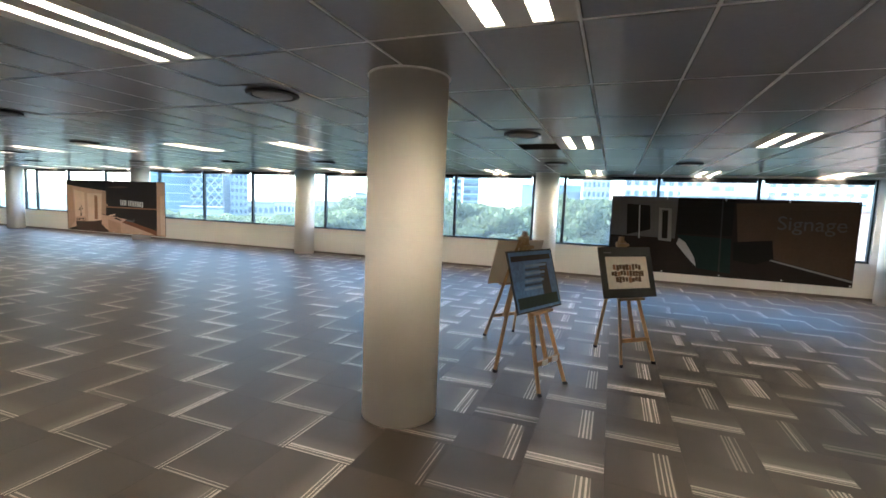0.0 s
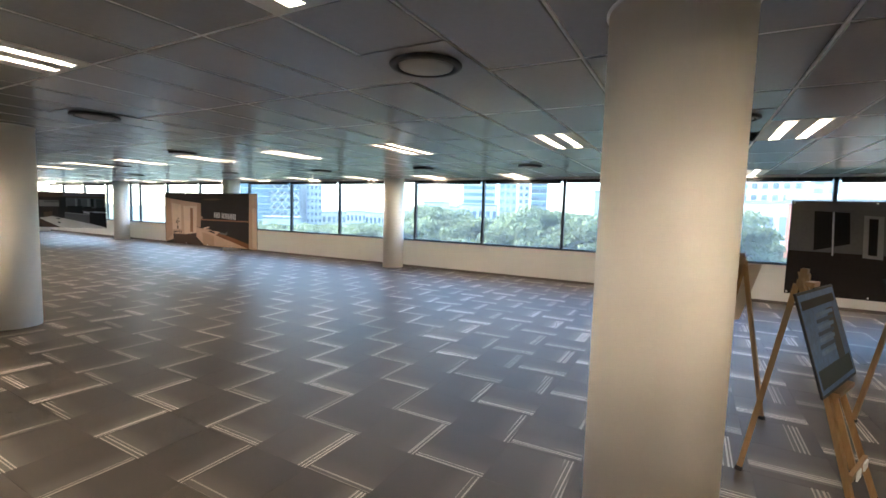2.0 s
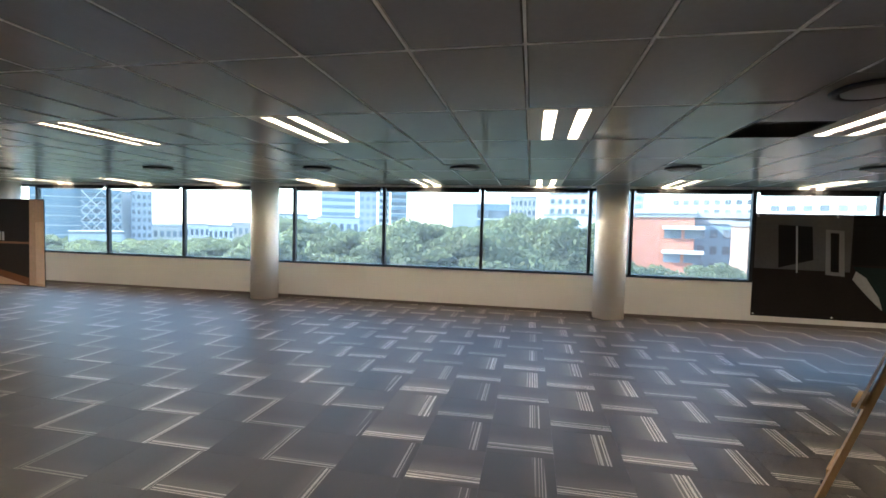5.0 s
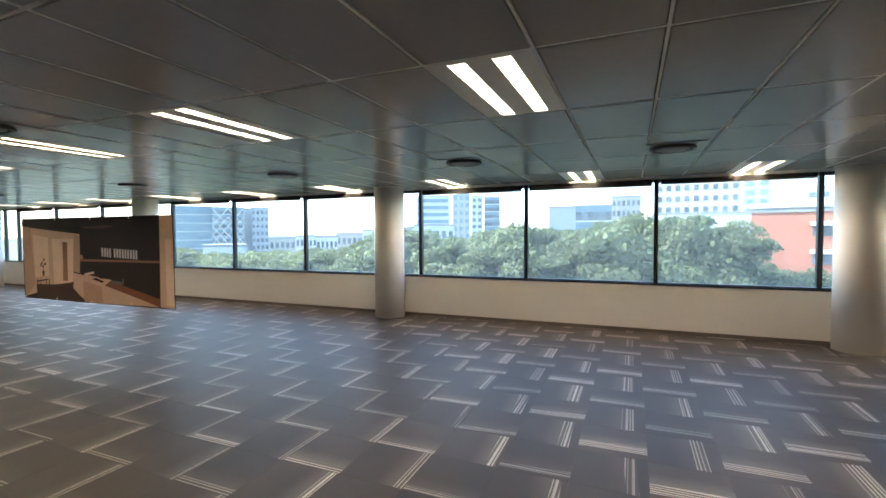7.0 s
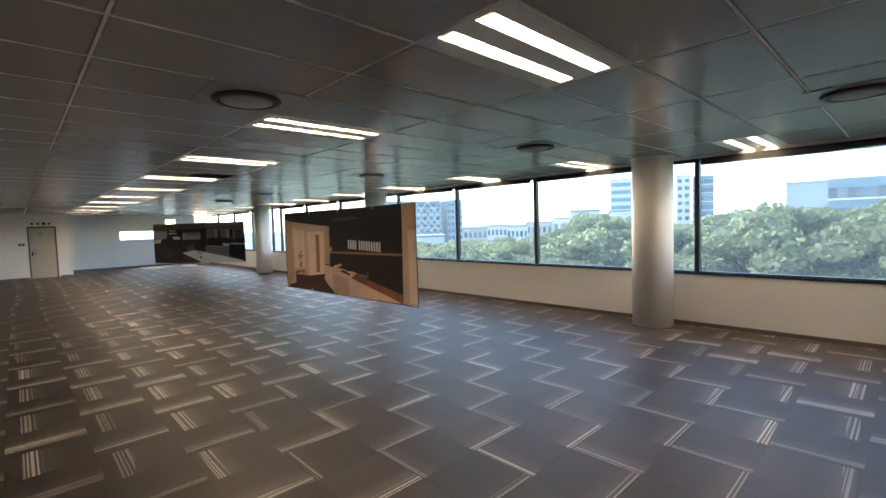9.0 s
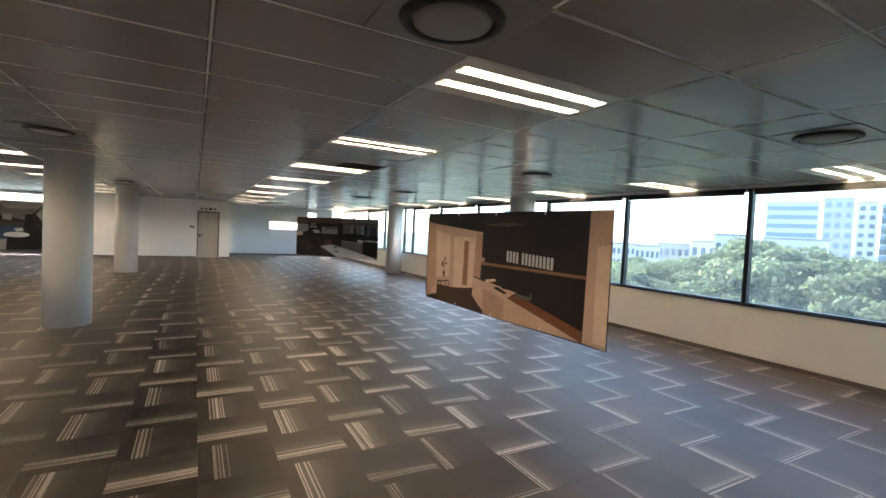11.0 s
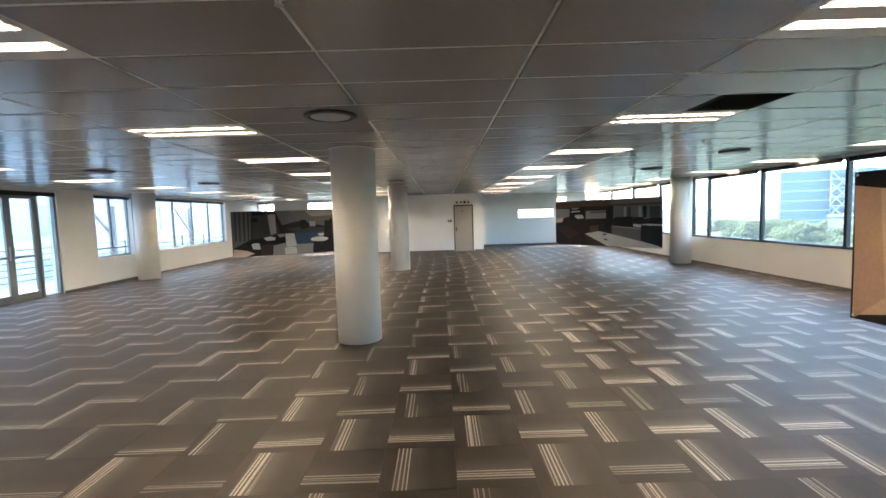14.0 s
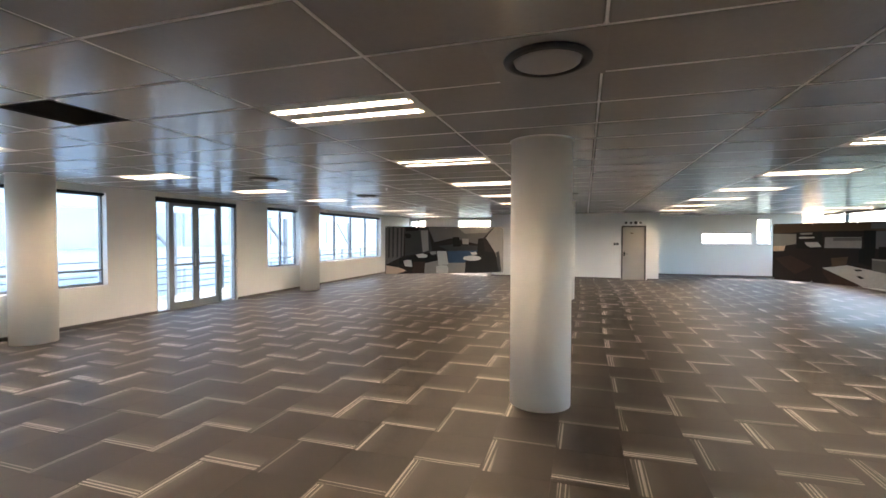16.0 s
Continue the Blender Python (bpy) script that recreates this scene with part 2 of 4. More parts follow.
def box(bm, x0, x1, y0, y1, z0, z1, bevel=0.0):
    vs = [bm.verts.new(p) for p in ((x0, y0, z0), (x1, y0, z0), (x1, y1, z0), (x0, y1, z0), (x0, y0, z1), (x1, y0, z1), (x1, y1, z1), (x0, y1, z1))]
    fs = [bm.faces.new([vs[i] for i in f]) for f in ((3, 2, 1, 0), (4, 5, 6, 7), (0, 1, 5, 4), (1, 2, 6, 5), (2, 3, 7, 6), (3, 0, 4, 7))]
    if bevel:
        bmesh.ops.bevel(bm, geom=list({e for f in fs for e in f.edges}), offset=bevel, segments=2, affect='EDGES', profile=0.6)
    return vs


def lathe(bm, profile, segments=48):
    """A solid of revolution round z from (radius, z) pairs, closed at both ends."""
    rings = []
    for r, z in profile:
        rings.append([bm.verts.new((r * math.cos(2 * math.pi * i / segments), r * math.sin(2 * math.pi * i / segments), z)) for i in range(segments)])
    for a, c in zip(rings, rings[1:]):
        for i in range(segments):
            j = (i + 1) % segments
            bm.faces.new((a[i], a[j], c[j], c[i])).smooth = True
    bm.faces.new(rings[0][::-1]); bm.faces.new(rings[-1])


def rod(bm, p, q, w, d=None, segments=4):
    """A bar from p to q, of breadth w and depth d; round for more segments."""
    p, q = Vector(p), Vector(q)
    d = w if d is None else d
    m = (q - p).to_track_quat('Z', 'Y').to_matrix()
    rings = []
    for c in (p, q):
        ring = []
        for i in range(segments):
            a = 2 * math.pi * (i + 0.5) / segments
            k = math.sqrt(2) if segments == 4 else 1.0
            ring.append(bm.verts.new(c + m @ Vector((0.5 * w * k * math.cos(a), 0.5 * d * k * math.sin(a), 0))))
        rings.append(ring)
    for i in range(segments):
        j = (i + 1) % segments
        bm.faces.new((rings[0][i], rings[0][j], rings[1][j], rings[1][i])).smooth = segments > 4
    bm.faces.new(rings[0][::-1]); bm.faces.new(rings[1])


def mesh_of(name, bm, material):
    bmesh.ops.recalc_face_normals(bm, faces=bm.faces)
    me = bpy.data.meshes.new(name)
    bm.to_mesh(me); bm.free()
    me.materials.append(material)
    return me


def part(name, bm, material, parent=None, label=""):
    ob = new(name, mesh_of(name, bm, material) if isinstance(bm, bmesh.types.BMesh) else bm)
    ob.parent = parent
    return tagged(ob, label)


def thing(name, m, label, category, group="", kind=""):
    ob = new(name)
    ob.empty_display_size = 0.1
    ob.matrix_world = m
    return tagged(ob, label, category, group, kind)


def boxes(name, material, parent, dims, bevel=0.0, label=""):
    bm = bmesh.new()
    for d in dims:
        box(bm, *d, bevel=bevel)
    return part(name, bm, material, parent, label)


# ---- plan ----
CEIL = 2.582
NORTH, SOUTH, WEST, CORE, EAST = 11.73, -5.38, -32.2, -29.3, 12.0
SILL, HEAD = 0.79, 2.545
T = 0.25


def wall_x(name, y0, y1, x0, x1, holes, label):
    """A wall along x between y0 and y1, with openings (x0, x1, z0, z1)."""
    bm = bmesh.new()
    cuts = sorted({x0, x1, *(h[0] for h in holes), *(h[1] for h in holes)})
    for a, c in zip(cuts, cuts[1:]):
        z = 0.0
        for h in sorted((h for h in holes if h[0] <= a and c <= h[1]), key=lambda h: h[2]):
            if h[2] > z + 1e-4:
                box(bm, a, c, y0, y1, z, h[2])
            z = h[3]
        box(bm, a, c, y0, y1, z, CEIL + 0.3)
    bmesh.ops.remove_doubles(bm, verts=bm.verts, dist=1e-5)
    return tagged(part(name, bm, WALL), label, "wall", kind="structure")


def wall_y(name, x0, x1, y0, y1, holes, label):
    ob = wall_x(name, -x1, -x0, y0, y1, holes, label)
    ob.data.transform(Matrix.Rotation(radians(90), 4, 'Z'))
    return ob


wall_x("wall_north", NORTH, NORTH + T, WEST - T, EAST + T, [(WEST + 0.05, 6.4, SILL, HEAD)], "white painted wall under a long band of windows")
# the bay from -12.6 to -8.9 is unseen, added to let in daylight
S_HOLES = [(-12.6, -8.9, 0.74, 2.49), (-28.79, -23.93, 0.77, 2.5), (-22.8, -21.33, 0.75, 2.5), (-20.15, -17.82, 0.0, 2.5), (-16.8, -13.96, 0.72, 2.47)]
wall_x("wall_south", SOUTH - T, SOUTH, WEST - T, EAST + T, S_HOLES, "white painted wall with windows and a glazed door")
wall_y("wall_east", EAST, EAST + T, SOUTH, NORTH, [], "plain white painted wall")
NW_HOLES = [(8.03, 9.88, 1.33, 1.84), (10.05, 10.55, 1.33, 2.43)]
wall_y("wall_west_north", WEST - T, WEST, 5.95, NORTH, NW_HOLES, "white painted wall with a narrow bright window")
SW_HOLES = [(-5.33, -4.5, 2.04, 2.5), (-2.79, -1.13, 2.1, 2.5)]
wall_y("wall_west_south", WEST - T, WEST, SOUTH, -0.49, SW_HOLES, "white painted wall with high windows")
wall_y("wall_core", CORE - 0.2, CORE, -0.49, 5.95, [(4.62, 5.5, 0.0, 2.09)], "white painted wall with a service door")
wall_x("wall_core_north", 5.75, 5.95, WEST - T, CORE - 0.2, [], "white painted return wall")
wall_x("wall_core_south", -0.49, -0.29, WEST - T, CORE - 0.2, [], "white painted return wall")
wall_y("wall_core_back", CORE - 1.2, CORE - 1.0, -0.29, 5.75, [], "plain wall behind the service door")

floor = tagged(boxes("floor", SLAB, None, [(WEST - T, EAST + T, SOUTH - T, NORTH + T, -0.35, -0.012)]), "concrete slab covered with carpet tiles", "floor", kind="structure")

# skirting, its brown put in for the thin shadow line at the wall foot
for i, (x0, x1, y0, y1) in enumerate(((WEST, EAST, NORTH - 0.012, NORTH - 0.001), (WEST, -20.15, SOUTH + 0.001, SOUTH + 0.012), (-17.82, EAST, SOUTH + 0.001, SOUTH + 0.012),
                                      (CORE + 0.001, CORE + 0.012, -0.49, 4.6), (CORE + 0.001, CORE + 0.012, 5.55, 5.94), (WEST + 0.001, WEST + 0.012, 5.96, NORTH - 0.02), (WEST + 0.001, WEST + 0.012, SOUTH + 0.02, -0.5))):
    tagged(boxes("baseboard", SKIRT, None, [(x0, x1, y0, y1, 0.0, 0.06)]), "low skirting along the white wall, coloured dark for the shadow line", "baseboard", kind="structure")

# ---- ceiling: enamelled pans in a white grid, every pan hung a little out of true ----
PX, PY = 0.6, 1.2
GX0, GY0 = -4.03 - PX / 2, 6.37 - PY / 2
LIGHT_X = [-4.03 - 2.4 * k for k in range(-6, 12)]
LIGHT_Y = [6.37 - 4.8 * k for k in range(-1, 3)]
VENTS = [(0.17, 6.4), (-13.03, 6.4), (-13.03, -0.6)]
rng = random.Random(4)


def cell(x, y):
    return math.floor((x - GX0) / PX + 1e-6), math.floor((y - GY0) / PY + 1e-6)


open_cells = {cell(x, y) for x in LIGHT_X for y in LIGHT_Y}
verts, faces = [], []


def pan(x0, x1, y0, y1, tilt=1.0):
    """One dished ceiling pan with sloping edges."""
    sx, sy, dz = (rng.uniform(-1, 1) * 0.0018 * tilt for _ in range(3))
    k = len(verts)
    for inset, z in ((0.006, 0.014), (0.016, 0.0)):
        for a, c, su, sv in ((x0 + inset, y0 + inset, -1, -1), (x1 - inset, y0 + inset, 1, -1), (x1 - inset, y1 - inset, 1, 1), (x0 + inset, y1 - inset, -1, 1)):
            verts.append((a, c, CEIL + 0.006 + z + su * sx + sv * sy + 0.3 * dz))
    faces.append((k + 7, k + 6, k + 5, k + 4))
    for i in range(4):
        j = (i + 1) % 4
        faces.append((k + i, k + 4 + i, k + 4 + j, k + j))


ci0, ci1 = cell(WEST, 0)[0], cell(EAST, 0)[0]
cj0, cj1 = cell(0, SOUTH)[1], cell(0, NORTH)[1]
vent_cells = {cell(x, y): (x, y) for x, y in VENTS}
for i in range(ci0, ci1 + 1):
    for j in range(cj0, cj1 + 1):
        x0, x1 = max(WEST, GX0 + i * PX), min(EAST, GX0 + (i + 1) * PX)
        y0, y1 = max(SOUTH, GY0 + j * PY), min(NORTH, GY0 + (j + 1) * PY)
        if (i, j) in open_cells or x1 - x0 < 0.03 or y1 - y0 < 0.03:
            continue
        if (i, j) in vent_cells:
            pan(x0, x1, y0, y0 + 0.6)
            continue
        pan(x0, x1, y0, y1)
me = bpy.data.meshes.new("ceiling")
me.from_pydata(verts, [], faces)
me.materials.append(CEILING)
ceiling = tagged(new("ceiling", me), "pale grey enamelled metal ceiling panels", "ceiling", kind="structure")
bm = bmesh.new()
for i in range(ci0 + 1, ci1 + 1):
    x = GX0 + i * PX
    box(bm, x - 0.007, x + 0.007, SOUTH, NORTH, CEIL + 0.006, CEIL + 0.03)
for j in range(cj0 + 1, cj1 + 1):
    y = GY0 + j * PY
    box(bm, WEST, EAST, y - 0.0065, y + 0.0065, CEIL + 0.007, CEIL + 0.03)
part("grid", bm, TBAR, ceiling, "white metal grid bars")
tagged(boxes("roof_slab", SLAB, None, [(WEST - T, EAST + T, SOUTH - T, NORTH + T, CEIL + 0.3, CEIL + 0.6)]), "concrete slab above the hung ceiling", "slab", kind="structure")

# ---- north windows ----
MULLIONS = [-32.13, -29.4, -27.1, -24.9, -22.8, -22.0, -19.85, -17.57, -15.33, -14.58, -12.37, -10.17, -7.97, -7.24, -5.08, -2.91, -0.72, 0.07, 2.25, 4.3, 6.38]


def window_unit(name, w, z0, z1, m, label, transom=None, deep=0.09, bar=0.03, material=None):
    """A framed pane in local x (0..w) and z; the room is towards -y."""
    material = material or FRAME
    win = thing(name, m, label, "window", kind="structure")
    g = 0.001
    boxes("window_frame", material, win, [(g, bar, 0, deep, z0, z1), (w - bar, w - g, 0, deep, z0, z1), (bar, w - bar, 0, deep, z0, z0 + 0.05), (bar, w - bar, 0, deep, z1 - 0.05, z1)])
    levels = [z0 + 0.05, *(transom or []), z1 - 0.05]
    for t in transom or []:
        boxes("transom", material, win, [(bar, w - bar, 0.004, deep - 0.004, t - 0.02, t + 0.02)])
    for a, c in zip(levels, levels[1:]):
        p = boxes("pane", GLASS, win, [(bar - 0.004, w - bar + 0.004, deep * 0.5, deep * 0.5 + 0.008, a, c)])
        p.visible_shadow = False
    return win


for k, (a, c) in enumerate(zip(MULLIONS, MULLIONS[1:])):
    win = window_unit("window_%d" % (k + 1), c - a, SILL, HEAD, pose(a, NORTH + 0.03, 0), "black aluminium framed fixed window with clear glass", bar=0.032)
    boxes("window_sill", FRAME, win, [(0.0005, c - a - 0.0005, -0.042, -0.001, SILL + 0.001, SILL + 0.026)], 0.004, "black sill edge")
    if c - a > 1.0:
        blind = thing("roller_blind", pose(a + 0.04, NORTH + 0.012, 0), "rolled-up black roller blind under the window head", "blind", "window blinds")
        w = c - a - 0.08
        drop = 0.05 + 0.03 * rng.random()
        bm = bmesh.new(); rod(bm, (0.02, 0, HEAD - 0.03), (w - 0.02, 0, HEAD - 0.03), 0.045, segments=12)
        part("tube", bm, BLIND, blind)
        boxes("fabric", BLIND, blind, [(0.03, w - 0.03, -0.0215, -0.0195, HEAD - 0.03 - drop, HEAD - 0.03)])
        tilt = rng.uniform(-0.006, 0.006)
        bm = bmesh.new(); rod(bm, (0.03, -0.0205, HEAD - 0.035 - drop - tilt), (w - 0.03, -0.0205, HEAD - 0.035 - drop + tilt), 0.018, 0.012)
        part("bottom_bar", bm, STEEL, blind, "grey bottom bar")
        for x in (0.006, w - 0.012):
            boxes("bracket", STEEL, blind, [(x, x + 0.006, -0.03, 0.016, HEAD - 0.06, HEAD - 0.001)])

# ---- south windows and glazed door ----
n = len(MULLIONS)
# last bay: unseen windows added for daylight from the south
for (a, c), panes, tr in (((-28.79, -23.93), 4, [1.0]), ((-22.8, -21.33), 2, [1.0]), ((-16.8, -13.96), 2, [1.0]), ((-12.6, -8.9), 3, [1.0])):
    step = (c - a) / panes
    for k in range(panes):
        n += 1
        h = next(q for q in S_HOLES if q[0] == a)
        window_unit("window_%d" % n, step, h[2], h[3], pose(a + (k + 1) * step, SOUTH - 0.12, 0, 0, 0, 180), "grey aluminium framed window facing a bright terrace", tr, 0.06, 0.03, STEEL)
for a, c in ((-28.79, -23.93), (-22.8, -21.33), (-16.8, -13.96)):
    blind = thing("roller_blind", pose(a + 0.02, SOUTH - 0.05, 0), "black roller blind head above the terrace window", "blind", "window blinds")
    bm = bmesh.new(); rod(bm, (0.0, 0, 2.435), (c - a - 0.04, 0, 2.435), 0.05, segments=12)
    part("tube", bm, BLIND, blind)
    boxes("cassette", FRAME, blind, [(0, c - a - 0.04, -0.035, -0.03, 2.4, 2.465)])

door = thing("door_2", pose(-20.15, SOUTH - 0.13, 0), "grey aluminium glazed double door with side lights", "glazed door", kind="structure")
W = 2.33
boxes("door_frame", STEEL, door, [(0.001, 0.06, 0, 0.09, 0, 2.497), (W - 0.06, W - 0.001, 0, 0.09, 0, 2.497), (0.06, W - 0.06, 0, 0.09, 2.42, 2.497), (0.49, 0.55, 0, 0.09, 0, 2.42), (W - 0.41, W - 0.35, 0, 0.09, 0, 2.42), (0.06, W - 0.06, 0, 0.09, 0.0, 0.03)])
for x0, x1 in ((0.06, 0.49), (W - 0.35, W - 0.06)):
    p = boxes("side_light", GLASS, door, [(x0, x1, 0.04, 0.048, 0.03, 2.42)]); p.visible_shadow = False
mid = (0.55 + W - 0.41) / 2
for x0, x1, hx in ((0.553, mid - 0.002, mid - 0.05), (mid + 0.002, W - 0.413, mid + 0.05)):
    leaf = boxes("door_leaf", STEEL, door, [(x0, x0 + 0.08, 0.015, 0.065, 0.033, 2.415), (x1 - 0.08, x1, 0.015, 0.065, 0.033, 2.415), (x0 + 0.08, x1 - 0.08, 0.015, 0.065, 0.033, 0.17), (x0 + 0.08, x1 - 0.08, 0.015, 0.065, 2.32, 2.415), (x0 + 0.08, x1 - 0.08, 0.02, 0.06, 0.98, 1.03)])
    for z0, z1 in ((0.17, 0.98), (1.03, 2.32)):
        p = boxes("pane", GLASS, leaf, [(x0 + 0.08, x1 - 0.08, 0.036, 0.044, z0, z1)]); p.visible_shadow = False
    bm = bmesh.new(); rod(bm, (hx, 0.1, 0.95), (hx, 0.1, 1.25), 0.022, segments=10)
    for z in (0.97, 1.23):
        rod(bm, (hx, 0.065, z), (hx, 0.1, z), 0.014, segments=8)
    part("handle", bm, CHROME, leaf, "steel pull handle")
boxes("header_blind", BLIND, door, [(0.02, W - 0.02, 0.092, 0.125, 2.39, 2.48)], 0.004, "rolled dark blind")

# ---- west windows ----
for a, c, z0, z1 in ((8.03, 9.88, 1.33, 1.84), (10.05, 10.55, 1.33, 2.43), (-5.33, -4.92, 2.04, 2.5), (-4.92, -4.5, 2.04, 2.5), (-2.79, -1.13, 2.1, 2.5)):
    n += 1
    window_unit("window_%d" % n, c - a, z0, z1, pose(WEST - 0.1, a, 0, 0, 0, 90), "narrow window set in the white end wall", None, 0.06, 0.025, FRAME if a < -4 else STEEL)

# ---- service door ----
door = thing("door_1", pose(CORE, 4.62, 0, 0, 0, 90), "closed greige service door in a dark frame", "door", kind="structure")
boxes("door_frame", DOORF, door, [(0.001, 0.05, -0.012, 0.15, 0, 2.088), (0.83, 0.879, -0.012, 0.15, 0, 2.088), (0.05, 0.83, -0.012, 0.15, 2.03, 2.088)], 0.003)
leaf = boxes("door_leaf", DOORP, door, [(0.053, 0.827, 0.03, 0.075, 0.006, 2.026)], 0.002)
bm = bmesh.new(); rod(bm, (0.11, 0.0, 1.0), (0.24, 0.0, 1.0), 0.02, segments=10); rod(bm, (0.11, 0.03, 1.0), (0.11, 0.0, 1.0), 0.02, segments=10); box(bm, 0.085, 0.135, 0.022, 0.03, 0.92, 1.08, 0.002)
part("door_handle", bm, BLACK, leaf, "dark lever handle")
boxes("door_plate", P_SEPIA, leaf, [(0.33, 0.37, 0.026, 0.03, 1.78, 1.82), (0.385, 0.43, 0.026, 0.03, 1.78, 1.82)])
for k, x in enumerate((0.12, 0.30, 0.47, 0.64)):
    s = thing("door_symbol", pose(CORE + 0.001, 4.66 + x, 2.2, 90, 0, 90), "small dark round sign above the service door", "sign", "signs above the door")
    bm = bmesh.new(); lathe(bm, [(0.001, 0), (0.045 if k != 2 else 0.06, 0), (0.045 if k != 2 else 0.06, 0.006), (0.001, 0.006)], 24)
    part("disc", bm, BLACK, s)
s = thing("door_release", pose(CORE + 0.001, 4.43, 1.38), "dark door release box on the white wall", "switch")
boxes("housing", BLACK, s, [(0, 0.035, -0.09, 0.09, -0.045, 0.045)], 0.006)
boxes("button", CHROME, s, [(0.035, 0.041, -0.03, 0.03, -0.025, 0.025)], 0.002, "steel push plate")

# ---- columns ----
R = 0.296
bm = bmesh.new()
lathe(bm, [(R, 0.0), (R, CEIL + 0.02)], 72)
COLUMN_MESH = mesh_of("shaft", bm, COLUMN)
bm = bmesh.new()
lathe(bm, [(R + 0.002, CEIL - 0.004), (R + 0.012, CEIL - 0.003), (R + 0.014, CEIL + 0.012), (R + 0.002, CEIL + 0.012)], 72)
RING_MESH = mesh_of("ceiling_collar", bm, TBAR)
COLUMNS = [(-0.205, 2.9), (-7.85, 2.95), (-15.12, 2.87), (-23.0, 2.73), (-0.35, 11.5), (-7.78, 11.45), (-15.0, 11.35), (-22.6, 11.3), (-30.6, 11.3), (6.7, 11.42),
           (-15.3, -4.88), (-22.6, -4.85), (-8.0, -4.88), (-0.2, -4.88)]
for x, y in COLUMNS:
    c = thing("column", pose(x, y, 0), "round cream-painted concrete column from carpet to ceiling", "column", "round columns")
    part("shaft", COLUMN_MESH, None, c)
    part("ceiling_collar", RING_MESH, None, c)

# ---- ceiling lights: twin-tube recessed fittings ----
LX, LY = PX - 0.02, PY - 0.014


def ceiling_light():
    """A recessed fitting with two louvred slots, hanging from z = 0 upwards, long side along y."""
    f = thing("ceiling_light", pose(0, 0, 0), "recessed twin-tube ceiling light with silver louvres, lit warm white", "ceiling light", "ceiling lights")
    sx, hw, hl = 0.125, 0.052, LY / 2 - 0.03
    xs = [-LX / 2, -sx - hw, -sx + hw, sx - hw, sx + hw, LX / 2]
    boxes("tray", TRAY, f, [(xs[0], xs[1], -LY / 2, LY / 2, 0.004, 0.02), (xs[2], xs[3], -LY / 2, LY / 2, 0.004, 0.02), (xs[4], xs[5], -LY / 2, LY / 2, 0.004, 0.02),
                           *[(c - hw, c + hw, s0, s1, 0.004, 0.02) for c in (-sx, sx) for s0, s1 in ((-LY / 2, -hl), (hl, LY / 2))],
                           (-LX / 2, LX / 2, -LY / 2, LY / 2, 0.15, 0.155)])
    for c in (-sx, sx):
        bm = bmesh.new()
        for s in (-1, 1):
            v = [bm.verts.new((c + s * hw, y, z)) for y, z in ((-hl, 0.02), (hl, 0.02), (hl, 0.14), (-hl, 0.14))]
            bm.faces.new(v)
        v = [bm.verts.new((c + a * hw, y, 0.14)) for a, y in ((-1, -hl), (1, -hl), (1, hl), (-1, hl))]
        bm.faces.new(v)
        part("reflector", bm, LOUVRE, f)
        bm = bmesh.new(); box(bm, c - 0.026, c + 0.026, -hl + 0.02, hl - 0.02, 0.042, 0.077, 0.012)
        part("tube", bm, TUBE, f, "glowing fluorescent tube")
        bm = bmesh.new()
        rungs = []
        for k in range(17):
            y = -hl + 0.03 + k * (2 * hl - 0.06) / 16
            rungs.append([bm.verts.new((c + s * (hw - 0.002), y, z)) for s in (-1, 1) for z in (0.007, 0.034)])
            bm.faces.new([rungs[-1][i] for i in (0, 2, 3, 1)])
        for a, b in zip(rungs, rungs[1:]):
            bm.faces.new((a[0], a[1], b[1], b[0])); bm.faces.new((a[2], b[2], b[3], a[3]))
        part("louvre", bm, LOUVRE, f, "silver cross louvre")
    return f


first = None
for y in LIGHT_Y:
    for x in LIGHT_X:
        if not WEST + 0.5 < x < EAST - 0.5 or (x < CORE + 0.3 and -0.6 < y < 7.2):
            continue
        if first is None:
            first = ceiling_light()
            first.matrix_world = pose(x, y, CEIL)
        else:
            copy_thing(first, pose(x, y, CEIL))

# ---- air diffusers ----
bm = bmesh.new()
lathe(bm, [(0.218, 0.0), (0.23, -0.012), (0.226, -0.022), (0.19, -0.03), (0.182, -0.012), (0.18, 0.0)], 48)
D_RING = mesh_of("ring", bm, BLACK)
bm = bmesh.new()
lathe(bm, [(0.172, -0.008), (0.17, -0.024), (0.14, -0.032), (0.03, -0.035)], 48)
D_DISC = mesh_of("disc", bm, DISC)
bm = bmesh.new(); box(bm, -0.3, 0.3, -0.3, 0.3, -0.004, 0.0, 0.001)
D_PLATE = mesh_of("plate", bm, CEILING)
for x, y in ((-1.63, 3.07), (-5.8, 3.07), (-9.3, -1.5), (-13.03, 3.09), (-20.7, 2.9), (0.15, 5.47), (-8.21, 5.47), (4.2, 5.47), (2.5, 9.0), (0.14, 9.0), (-2.88, 8.97), (-5.27, 8.97), (-8.2, 8.94), (-11.68, 8.92), (-16.45, 8.87), (-19.3, 8.85), (-16.7, -1.7), (-19.9, -1.5)):
    d = thing("air_diffuser", pose(x, y, CEIL + 0.003), "round black-rimmed air diffuser set in the ceiling", "air diffuser", "ceiling diffusers")
    part("plate", D_PLATE, None, d)
    part("ring", D_RING, None, d, "black ring")
    part("disc", D_DISC, None, d, "grey centre disc")

